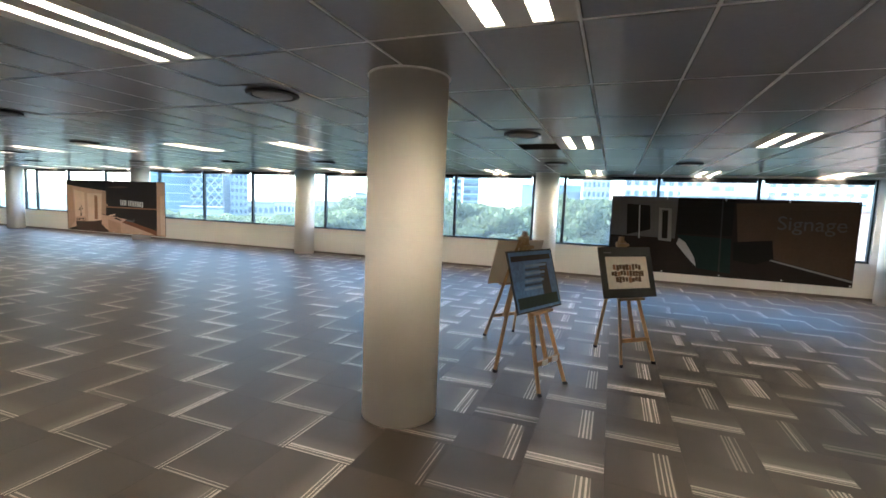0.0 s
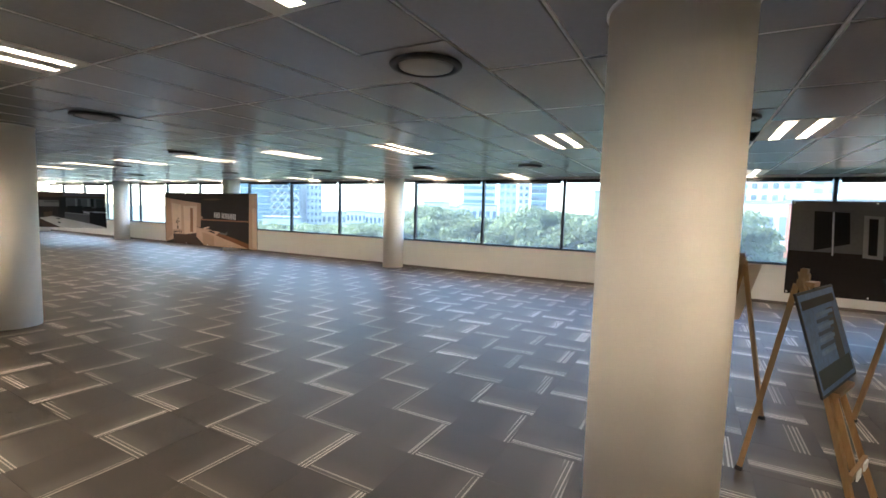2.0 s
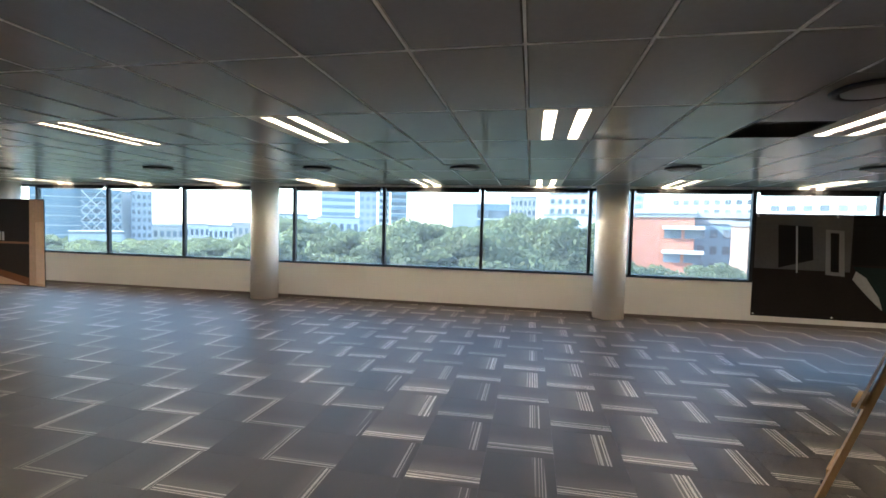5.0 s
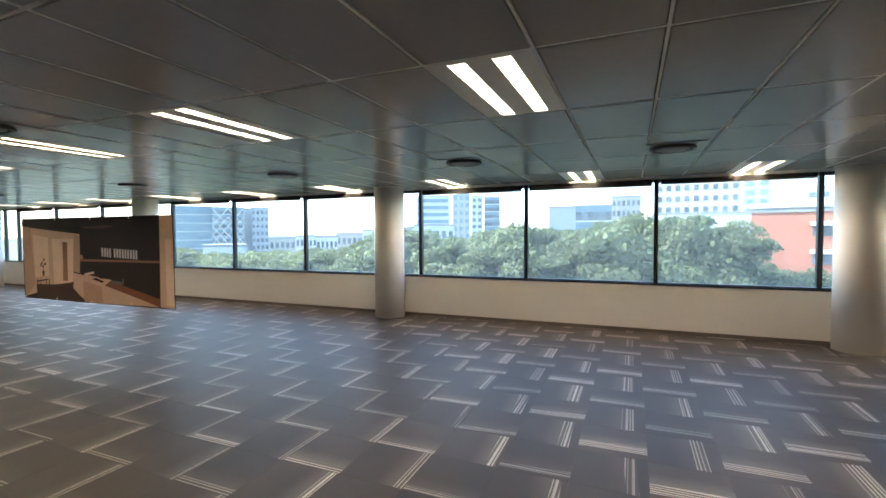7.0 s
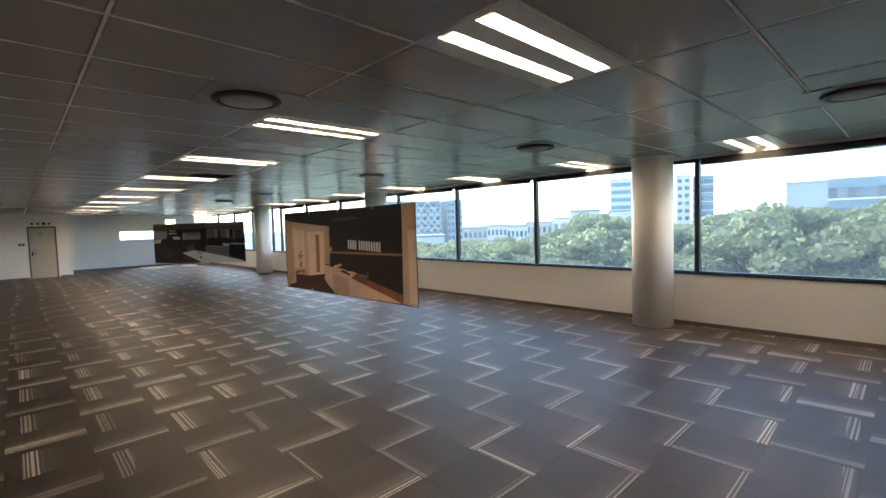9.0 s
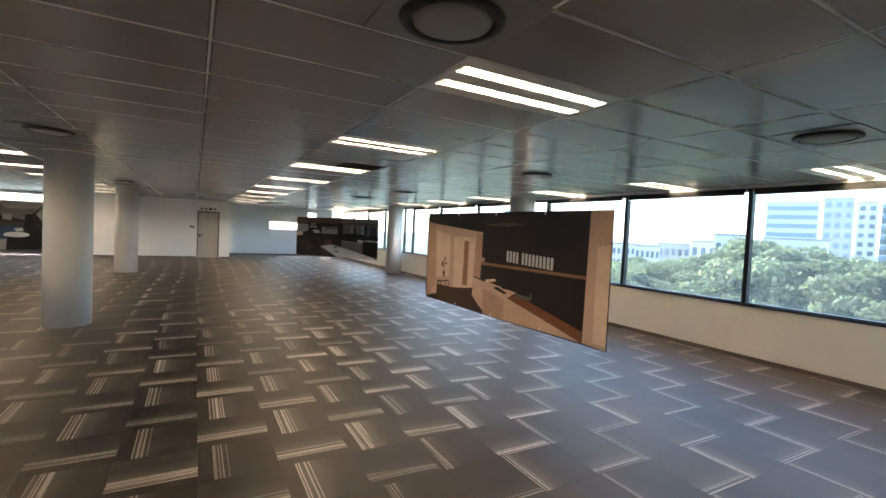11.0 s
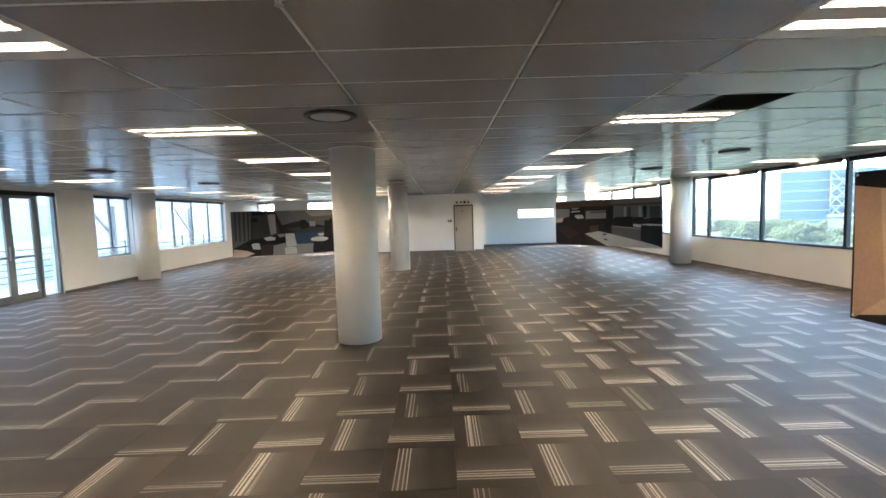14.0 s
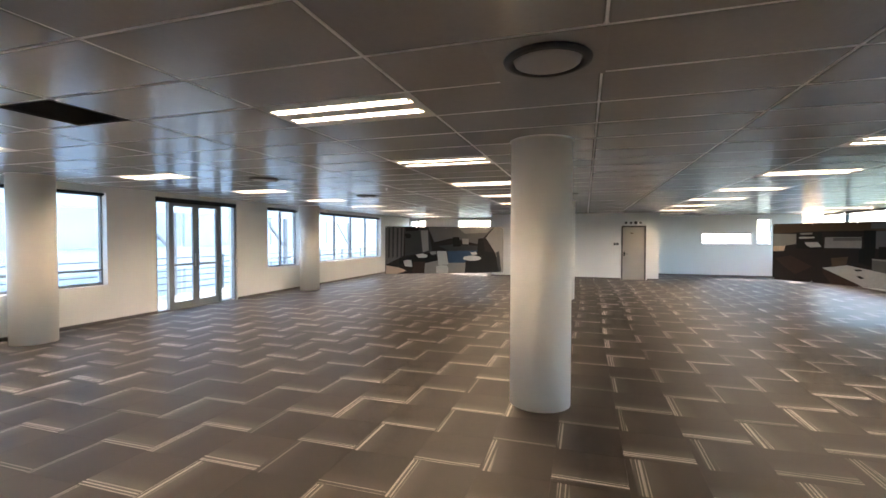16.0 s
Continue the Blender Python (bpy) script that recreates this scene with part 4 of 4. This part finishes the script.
def easel(foot_l, foot_r, foot_b, base, label, taped=False, back_only=False):
    """A tripod easel; l and r are the front feet as one faces its picture."""
    l, r, bk = (Vector((*p, 0)) for p in (foot_l, foot_r, foot_b))
    mid = (l + r) / 2
    across = (r - l).normalized()
    out = Vector((across.y, -across.x, 0))
    ang = math.degrees(math.atan2(across.y, across.x))
    m = pose(mid.x, mid.y, 0, 0, 0, ang)
    inv = m.inverted()
    e = thing("easel", m, label, "easel", "display easels")
    half, back = (r - l).length / 2, inv @ bk
    top = Vector((0, 0.396, 1.32))
    for s in (-1, 1):
        bm = bmesh.new(); rod(bm, (s * half, 0, 0), top + Vector((s * 0.05, 0, 0)), 0.022, 0.034)
        part("leg", bm, PINE, e)
        bm = bmesh.new(); rod(bm, (s * half, 0, 0.0), (s * half * 0.985, 0.004, 0.03), 0.032, 0.046)
        part("foot_cap", bm, BLACK, e, "dark rubber foot")
    bm = bmesh.new(); rod(bm, (back.x, back.y, 0), top + Vector((0, 0.03, -0.04)), 0.022, 0.032)
    part("leg", bm, PINE, e)
    bm = bmesh.new(); rod(bm, (back.x, back.y, 0), (back.x * 0.985, back.y * 0.99, 0.03), 0.032, 0.042)
    part("foot_cap", bm, BLACK, e, "dark rubber foot")
    zc = 0.27
    y_at = lambda z: 0.42 * z / 1.40
    bm = bmesh.new(); rod(bm, (-half * 0.83, y_at(zc) - 0.018, zc), (half * 0.83, y_at(zc) - 0.018, zc), 0.02, 0.04)
    part("crossbar", bm, PINE, e)
    bm = bmesh.new(); rod(bm, (0, y_at(zc), zc - 0.02), (0, y_at(1.36), 1.36), 0.024, 0.034)
    part("mast", bm, PINE, e)
    zl = 0.72
    boxes("ledge", PINE, e, [(-0.17, 0.17, y_at(zl) - 0.075, y_at(zl) - 0.018, zl - 0.03, zl - 0.005)], 0.003)
    bm = bmesh.new()
    yc = y_at(1.28)
    box(bm, -0.06, 0.06, yc - 0.06, yc + 0.03, 1.275, 1.305, 0.004); rod(bm, (0, yc + 0.03, 1.33), (0, yc - 0.02, 1.33), 0.05, segments=12); box(bm, -0.025, 0.025, yc - 0.012, yc + 0.025, 1.30, 1.38, 0.004)
    part("top_clamp", bm, PINE, e, "wooden sliding clamp")
    if taped:
        for x in (-0.09, 0.08):
            boxes("tape", TAPE, e, [(x - 0.045, x + 0.045, y_at(zc) - 0.042, y_at(zc) - 0.034, zc - 0.024, zc + 0.024)])
    # the board leans on the legs
    lean = math.degrees(math.atan(0.42 / 1.40))
    bd = thing("display_board", m @ pose(0, y_at(zl) - 0.034, zl - 0.004) @ pose(0, 0, 0, -lean), "", "display board", "display boards")
    w, h = 0.74, 0.57
    boxes("panel", BACKING if back_only else BLACK, bd, [(-w / 2, w / 2, -0.012, 0.0, 0, h)], 0.002)
    return e, bd, w, h


def sheet(bd, name, material, x0, x1, z0, z1, lift):
    return boxes(name, material, bd, [(x0, x1, -0.0125 - lift, -0.0121, z0, z1)])


e1, b1, w, h = easel((0.79, 3.67), (0.97, 4.08), (0.28, 4.08), 0.8, "pine tripod easel with white tape on its crossbar", True)
tagged(b1, "dark board printed with a building, the sky's reflection coloured in blue")
sheet(b1, "print", M_SKY_BLUE, -w / 2 + 0.015, w / 2 - 0.015, 0.015, h - 0.015, 0.0006)
sheet(b1, "dark_title_band", P_BLACK, -w / 2 + 0.04, w / 2 - 0.05, h - 0.10, h - 0.05, 0.0012)
for k in range(7):
    sheet(b1, "printed_storey", P_BLUE if k % 2 else M_PALEBLUE, -0.2 + 0.012 * k, 0.10 + 0.02 * k, 0.20 + 0.035 * k, 0.222 + 0.035 * k, 0.0014)
sheet(b1, "printed_tower", P_DGREY, 0.1, 0.24, 0.12, 0.44, 0.0011)
sheet(b1, "printed_hedge", P_GREEN, -0.33, 0.33, 0.04, 0.14, 0.0016)
e2, bd2, w, h = easel((1.48, 4.83), (1.82, 5.13), (1.19, 5.47), 0.8, "pine tripod easel holding a black board")
tagged(bd2, "black board with a cream sheet of sepia pictures")
sheet(bd2, "paper", P_PAPER, -0.29, 0.29, 0.1, 0.46, 0.0006)
mosaic = random.Random(12)
for row, (z0, n_pics, span) in enumerate(((0.315, 9, 0.20), (0.245, 11, 0.23), (0.175, 8, 0.18))):
    x = -span
    for k in range(n_pics):
        wide = 2 * span / n_pics
        lo, hi = z0 + mosaic.uniform(-0.012, 0.008), z0 + mosaic.uniform(0.045, 0.062)
        sheet(bd2, "sepia_picture", P_SEPIA if mosaic.random() < 0.65 else P_WOOD, x, x + wide * mosaic.uniform(0.78, 0.95), lo, hi, 0.0012)
        x += wide
sheet(bd2, "caption_bar", P_GREY, -0.3, -0.2, 0.5, 0.512, 0.0006)
e3, b3, w, h = easel((0.13, 5.67), (-0.16, 5.29), (0.52, 5.09), 0.8, "pine tripod easel seen with its back to the walk", False, True)
tagged(b3, "board turned away, showing its plain card back")
sheet(b3, "print", P_DGREY, -w / 2 + 0.015, w / 2 - 0.015, 0.015, h - 0.015, 0.0006)

# ---- terrace to the south ----
tagged(boxes("terrace", SLAB, None, [(-36, 12, SOUTH - T - 2.6, SOUTH - T - 0.002, -0.4, -0.05)]), "concrete terrace outside the glazed door", "terrace", kind="structure")
WHITE_EXT = surface("white_render", (0.8, 0.8, 0.79), 0.7, vary=0.06, scale=0.5)
RAILM = surface("grey_railing_steel", (0.07, 0.072, 0.075), 0.5, vary=0.06)
rail = thing("terrace_railing", pose(-35.8, SOUTH - T - 2.45, -0.05), "grey steel terrace railing with level bars", "railing")
for k in range(25):
    boxes("post", RAILM, rail, [(k * 1.9, k * 1.9 + 0.05, -0.025, 0.025, 0, 1.12)])
for z in (0.16, 0.34, 0.52, 0.70, 0.88, 1.06):
    bm = bmesh.new(); rod(bm, (0, -0.04, z), (45.65, -0.04, z), 0.05, 0.03)
    part("bar", bm, RAILM, rail)
for k in range(5):
    boxes("awning_post", STEEL, None, [(-30.5 + 5 * k, -30.38 + 5 * k, SOUTH - T - 2.3, SOUTH - T - 2.18, -0.05, 2.32)]).name = "terrace_post"
    bm = bmesh.new(); rod(bm, (-30.44 + 5 * k, SOUTH - T - 2.24, 1.2), (-29.3 + 5 * k, SOUTH - T - 2.24, 2.28), 0.07)
    part("terrace_brace", bm, STEEL)
for o in scene.objects:
    if o.name.startswith("terrace_post"):
        tagged(o, "grey steel post holding the terrace beam", "post", "terrace posts")
    if o.name.startswith("terrace_brace"):
        tagged(o, "grey steel diagonal brace under the terrace beam", "brace", "terrace braces")
tagged(boxes("terrace_beam", WHITE_EXT, None, [(-36, 12, SOUTH - T - 2.36, SOUTH - T - 2.12, 2.32, 3.16)]), "white beam along the terrace edge on steel posts", "beam", kind="structure")

# ---- outside: ground, trees, city ----
GROUND = -11.0
ASPHALT = surface("street_and_lawn", (0.10, 0.12, 0.07), 0.9, vary=0.4, scale=0.05, grain=2)
bm = bmesh.new()
v = [bm.verts.new((x, y, GROUND)) for x, y in ((-2500, -2500), (2500, -2500), (2500, 2500), (-2500, 2500))]
bm.faces.new(v)
tagged(part("ground", bm, ASPHALT), "distant ground of lawns and streets", "ground", kind="structure")
tagged(boxes("building_base", WHITE_EXT, None, [(WEST - 2, EAST + T, SOUTH - T - 2.55, NORTH + T, GROUND, -0.41)]), "lower storeys of the office building", "building", kind="structure")

LEAF = surface("tree_leaves", (0.15, 0.165, 0.085), 0.6, vary=0.25, scale=0.5, grain=6, bump=0.0, rand=0.3)
nt = LEAF.node_tree
tl, ad = nt.nodes.new("ShaderNodeBsdfTranslucent"), nt.nodes.new("ShaderNodeMixShader")
tl.inputs["Color"].default_value = (0.25, 0.29, 0.15, 1)
ad.inputs[0].default_value = 0.62
nt.links.new(nt.nodes["Principled BSDF"].outputs[0], ad.inputs[1])
nt.links.new(tl.outputs[0], ad.inputs[2])
nt.links.new(ad.outputs[0], nt.nodes["Material Output"].inputs["Surface"])
BARK = surface("tree_bark", (0.14, 0.11, 0.085), 0.9, vary=0.3, scale=3)
leaf_rng = np.random.RandomState(7)


def crown_mesh(name, radius, height, clumps, leaves):
    """A crown of many leaf sprays gathered in clumps, with an uneven outline and gaps."""
    pts, fcs = [], []
    for c in range(clumps):
        d = leaf_rng.normal(size=3); d /= np.linalg.norm(d)
        d[2] = abs(d[2]) * 1.05 - 0.25
        k = leaf_rng.uniform(0.62, 1.05)
        centre = np.array((d[0] * radius * k, d[1] * radius * k, d[2] * height * k))
        rad = leaf_rng.uniform(0.5, 1.15) * radius * 0.22
        off = leaf_rng.normal(size=(leaves, 3)); off /= np.linalg.norm(off, axis=1)[:, None]
        off[:, 2] = np.abs(off[:, 2]) * 1.1 - 0.3
        pos = centre + off * rad * leaf_rng.uniform(0.7, 1.1, size=(leaves, 1)) * np.array((1.15, 1.15, 0.75))
        for p, o in zip(pos, off):
            a = np.cross(o + leaf_rng.normal(size=3) * 0.55, leaf_rng.normal(size=3)); a /= np.linalg.norm(a)
            b = np.cross(a, o + leaf_rng.normal(size=3) * 0.4); b /= np.linalg.norm(b)
            s = leaf_rng.uniform(0.09, 0.21)
            i = len(pts)
            pts.extend((tuple(p - a * s), tuple(p + b * s * 0.55), tuple(p + a * s * 1.1), tuple(p - b * s * 0.55)))
            fcs.append((i, i + 1, i + 2, i + 3))
    me = bpy.data.meshes.new(name)
    me.from_pydata(pts, [], fcs)
    me.materials.append(LEAF)
    return me


CROWNS = [crown_mesh("crown", 4.2, 4.0, 70, 230), crown_mesh("crown", 3.6, 4.4, 62, 230), crown_mesh("crown", 4.8, 3.6, 76, 230)]
bm = bmesh.new()
lathe(bm, [(0.34, 0.0), (0.26, 0.6), (0.21, 3.0), (0.17, 6.0), (0.05, 9.5)], 14)
for k in range(7):
    a = k * 2.4
    p = Vector((0, 0, 4.5 + 0.5 * k))
    rod(bm, p, p + Vector((2.4 * math.cos(a), 2.4 * math.sin(a), 2.2)), 0.16, segments=7)
TRUNK = mesh_of("trunk", bm, BARK)


def tree(x, y, top, k):
    """A street tree whose crown reaches the height top."""
    s = rng.uniform(0.9, 1.15)
    hgt = (4.0, 4.4, 3.6)[k] * 1.0 * s
    t = thing("tree", pose(x, y, GROUND, 0, 0, rng.uniform(0, 360)), "leafy green street tree below the windows", "tree", "street trees")
    tr = part("trunk", TRUNK, None, t)
    tr.scale = (1, 1, (top - GROUND - hgt * 0.6) / 9.5)
    c = part("crown", CROWNS[k], None, t)
    c.matrix_basis = pose(0, 0, top - GROUND - hgt * 0.95) @ Matrix.Diagonal((s, s, s, 1))
    return t


spots = []
for row, (dist, lo, hi, step, top) in enumerate(((31, -20, 14, 5.6, 1.6), (38, -38, 14, 6.2, 2.2), (47, -52, 16, 6.6, 2.3), (58, -75, 30, 7.5, 1.8), (72, -110, 60, 9.0, 1.2), (95, -150, 75, 12, 0.6))):
    x = lo
    while x < hi:
        xx, yy = x + rng.uniform(-1.4, 1.4), dist + rng.uniform(-2.5, 2.5)
        bearing = math.degrees(math.atan2(xx + 3.2, yy - 3.5))
        fall = 0.0
        if bearing < -27:
            fall = min(2.6, (-27 - bearing) * 0.2)
        if 10.5 < bearing < 40:
            fall = 2.8
        if -14 < bearing < 9 and dist < 60:
            fall = -0.45
        if not (12 < bearing < 33 and dist > 50):
            tree(xx, yy, top - fall + rng.uniform(-0.7, 0.8), row % 3 if rng.random() < 0.4 else rng.randrange(3))
        x += step

EYE0 = Vector((-3.25, 3.5, 1.69))
B_WHITE = surface("white_facade", (0.62, 0.62, 0.62), 0.7, vary=0.06, scale=0.1, grain=1)
B_BEIGE = surface("beige_facade", (0.45, 0.42, 0.38), 0.7, vary=0.06, scale=0.1, grain=1)
B_GREY = surface("grey_facade", (0.38, 0.40, 0.43), 0.6, vary=0.06, scale=0.1, grain=1)
B_BLUE = surface("blue_glass_facade", (0.20, 0.27, 0.32), 0.4, metal=0.0, vary=0.08, scale=0.1, grain=1, bump=0)
B_BRICK = surface("red_brick_facade", (0.40, 0.16, 0.10), 0.8, vary=0.1, scale=0.3, grain=4)
B_PANE = surface("dark_far_window", (0.15, 0.17, 0.19), 0.35, vary=0.15, bump=0, rand=0.3)
B_ROOF = surface("grey_roof", (0.3, 0.3, 0.3), 0.8, vary=0.1, scale=0.3, grain=2)


def city_block(az0, az1, el, dist, wall, floors, bays, label, pane=None, band=False, depth=None, sunk=0.0):
    """A far building facing the walk, from bearing az0 to az1, whose roof rises to el degrees."""
    mid = radians((az0 + az1) / 2)
    w = 2 * dist * math.tan(radians(az1 - az0) / 2)
    depth = depth or min(w, 25.0)
    top = EYE0.z + dist * math.tan(radians(el)) - GROUND
    c = EYE0 + Vector((math.sin(mid), math.cos(mid), 0)) * dist
    b = thing("city_building", pose(c.x, c.y, GROUND, 0, 0, -math.degrees(mid)), label, "building", "city buildings")
    boxes("wall", wall, b, [(-w / 2, w / 2, 0, depth, 0, top)])
    boxes("roof", B_ROOF, b, [(-w / 2 - 0.15, w / 2 + 0.15, -0.15, depth + 0.15, top, top + 0.5)])
    if floors:
        vis = min(top, dist * math.tan(radians(el + 6)))
        step = vis / floors
        bw = w / bays
        fill = 0.94 if band else 0.55
        bm = bmesh.new()
        box(bm, -bw * fill / 2, bw * fill / 2, -0.22, 0.1, 0, step * 0.5)
        pm = mesh_of("window", bm, pane or B_PANE)
        for i in range(floors):
            for k in range(bays):
                o = part("window", pm, None, b)
                o.location = (-w / 2 + (k + 0.5) * bw, 0, top - (i + 0.85) * step)
            if not band:
                continue
            boxes("floor_band", B_WHITE, b, [(-w / 2, w / 2, -0.6, 0, top - (i + 0.95) * step, top - (i + 0.87) * step)])
    return b, w, top, depth


city_block(-53.8, -50.0, 3.0, 204, B_BLUE, 7, 3, "pale blue glass office block with white floor bands", B_BLUE, True)
b, w, top, depth = city_block(-50.0, -46.7, 2.95, 200, B_BLUE, 8, 4, "blue glass tower with white diagonal bracing", B_PANE, True)
for s in (-1, 1):
    for k in range(6):
        for half in (-1, 1):
            bm = bmesh.new(); z, c = top - 3.6 * k, half * w / 4
            rod(bm, (c - s * w / 4, -0.9, z), (c + s * w / 4, -0.9, z - 7.2), 0.32)
            part("brace", bm, B_WHITE, b, "white diagonal brace")
city_block(-46.7, -45.9, 2.85, 210, B_WHITE, 0, 1, "white stair tower beside the glass tower")
city_block(-45.9, -44.0, 3.0, 205, B_GREY, 8, 4, "dark grey glass office tower", B_PANE)
city_block(-51.0, -46.5, -1.5, 105, B_WHITE, 2, 6, "low white house with dark windows")
for k, (a, c, e, d) in enumerate(((-44, -41, -0.6, 160), (-41, -38.5, -0.35, 170), (-38.6, -36, -0.5, 150), (-36.2, -33, -0.1, 165), (-33, -29, 0.3, 150), (-29.5, -26.5, 0.6, 140))):
    city_block(a, c, e, d, B_WHITE if k % 3 else B_BEIGE, 3, 5, "low pale building among the trees")
city_block(-31.0, -27.6, 1.1, 130, B_WHITE, 3, 4, "stepped white apartment house")
city_block(-26.2, -22.0, 4.6, 220, B_WHITE, 9, 1, "white tower with continuous blue balcony bands", B_BLUE, True)
city_block(-26.6, -21.4, 0.9, 150, B_WHITE, 3, 6, "white terraced building at the foot of a tower")
city_block(-21.6, -19.4, 5.0, 260, B_GREY, 8, 3, "slim grey glass tower", B_BLUE)
city_block(-19.2, -17.8, 4.6, 250, B_WHITE, 9, 2, "slim white far tower block")
city_block(-17.6, -15.6, 4.4, 240, B_BLUE, 8, 2, "dark glass office tower", B_PANE, True)
city_block(-9.6, -6.4, 3.0, 150, B_GREY, 0, 1, "grey concrete end block")
city_block(-6.4, -2.3, 3.1, 150, B_BLUE, 4, 6, "dark blue glass office block", B_PANE, True)
city_block(-2.3, 0.9, 4.1, 170, B_BEIGE, 7, 6, "grey-beige office block with small windows")
city_block(2.4, 10.6, 5.6, 180, B_WHITE, 8, 9, "long white apartment block with dark balconies")
city_block(2.0, 11.5, 1.9, 120, B_WHITE, 2, 8, "low white podium building")
city_block(10.8, 13.2, 5.6, 240, B_GREY, 9, 2, "slim grey tower beyond the apartments", B_BLUE)
b, w, top, depth = city_block(11.6, 19.6, 1.9, 62, B_BRICK, 0, 1, "red brick building with white window hoods", depth=12)
for i in range(3):
    for k in range(2):
        x = w * (0.12 + 0.26 * k)
        z = top - 2.6 - 3.0 * i
        boxes("window", B_PANE, b, [(x, x + 1.9, -0.05, 0.1, z, z + 1.1)])
        boxes("window_hood", B_WHITE, b, [(x - 0.2, x + 2.1, -0.7, -0.05, z + 1.1, z + 1.55)])
boxes("parapet", B_WHITE, b, [(-w / 2 - 0.2, w / 2 + 0.2, -0.3, 12.2, top + 0.5, top + 1.0)])
city_block(19.6, 23.2, 1.2, 66, B_BLUE, 4, 3, "blue glazed stair block under a dark roof", B_PANE)
b, w, top, depth = city_block(19.2, 25.2, 1.3, 68, B_BEIGE, 0, 1, "plant room with a wide dark roof")
boxes("overhanging_roof", B_ROOF, b, [(-w / 2 - 0.8, w / 2 + 0.8, -1.5, depth + 1, top + 0.6, top + 1.3)])
city_block(23.2, 29, 1.0, 58, surface("pink_render", (0.46, 0.28, 0.21), 0.7, vary=0.05, scale=0.2, grain=2), 0, 1, "pink rendered blank-walled building")
city_block(29, 44, 1.0, 64, B_BRICK, 3, 7, "long red brick building")
city_block(16, 24, 4.2, 230, B_WHITE, 7, 8, "distant white apartment slab")
city_block(25, 38, 3.6, 210, B_WHITE, 6, 10, "distant pale office slab")
# across the terrace; long block set nearer and longer to cut the south skylight
b = thing("terrace_neighbour", pose(-66, -18, GROUND), "pale blue glass office block with white panels across the street", "building")
boxes("wall", B_WHITE, b, [(0, 62, -12, 0, 0, 24)])
boxes("roof", B_ROOF, b, [(-0.2, 62.2, -12.2, 0.2, 24, 24.5)])
bm = bmesh.new(); box(bm, 0, 3.3, -0.1, 0.15, 0, 2.5)
PM = mesh_of("window", bm, surface("pale_blue_glazing", (0.46, 0.52, 0.62), 0.2, vary=0.1, bump=0, rand=0.25))
b2 = thing("terrace_neighbour", pose(-44, -32, GROUND), "low pale blue glazed building below the terrace", "building")
boxes("wall", B_WHITE, b2, [(0, 17, -12, 0, 0, 13.6)])
boxes("roof", B_ROOF, b2, [(-0.2, 17.2, -12.2, 0.2, 13.6, 13.9)])
for i in range(3):
    for k in range(4):
        o = part("window", PM, None, b2)
        o.location = (0.4 + 4.2 * k, 0, 3.0 + 3.6 * i)
for i in range(6):
    for k in range(17):
        o = part("window", PM, None, b)
        o.location = (0.3 + 3.6 * k, 0, 1.0 + 3.7 * i)

# ---- carpet tiles, laid quarter-turned ----
TX, TY = 0.5, 0.5
OX, OY = -6.151, 5.582


def tile_data(x, y, turn):
    """Corners and picture coordinates of one tile at the corner x, y."""
    a, e = 0.0009, 0.003
    lo = [(x, y), (x + TX, y), (x + TX, y + TY), (x, y + TY)]
    hi = [(x + a, y + a), (x + TX - a, y + a), (x + TX - a, y + TY - a), (x + a, y + TY - a)]
    vs = [(*p, -0.0015) for p in lo] + [(*p, 0.0) for p in hi]
    fs = [(4, 5, 6, 7)] + [(i, (i + 1) % 4, 4 + (i + 1) % 4, 4 + i) for i in range(4)]
    uvs = [((p[1] - y) / TY, (p[0] - x) / TX) if turn else ((x + TX - p[0]) / TX, (p[1] - y) / TY) for p in vs]
    return vs, fs, uvs


def tile_mesh(name, items):
    vs, fs, uvs = [], [], []
    for x, y, turn in items:
        v, f, u = tile_data(x, y, turn)
        k = len(vs)
        vs += v; uvs += u
        fs += [tuple(i + k for i in q) for q in f]
    me = bpy.data.meshes.new(name)
    me.from_pydata(vs, [], fs)
    layer = me.uv_layers.new(name="UVMap")
    idx = np.zeros(len(me.loops), dtype=np.int32)
    me.loops.foreach_get("vertex_index", idx)
    layer.data.foreach_set("uv", np.array(uvs, dtype=np.float32)[idx].ravel())
    me.materials.append(CARPET)
    return me


single = [tile_mesh("carpet_tile", [(0, 0, t)]) for t in (0, 1)]
rest = []
for i in range(math.floor((WEST - OX) / TX), math.ceil((EAST - OX) / TX)):
    for j in range(math.floor((SOUTH - 0.25 - OY) / TY), math.ceil((NORTH - OY) / TY)):
        x, y, turn = OX + i * TX, OY + j * TY, (i + j + 1) % 2
        if -14.0 <= x < -4.4 and 3.0 <= y < 10.5:
            o = part("carpet_tile", single[turn], None, floor)
            o.location = (x, y, 0)
        else:
            rest.append((x, y, turn))
tagged(part("carpet_field", tile_mesh("carpet_field", rest), None, floor), "grey-brown carpet tiles with pale line bundles", kind="stuff")
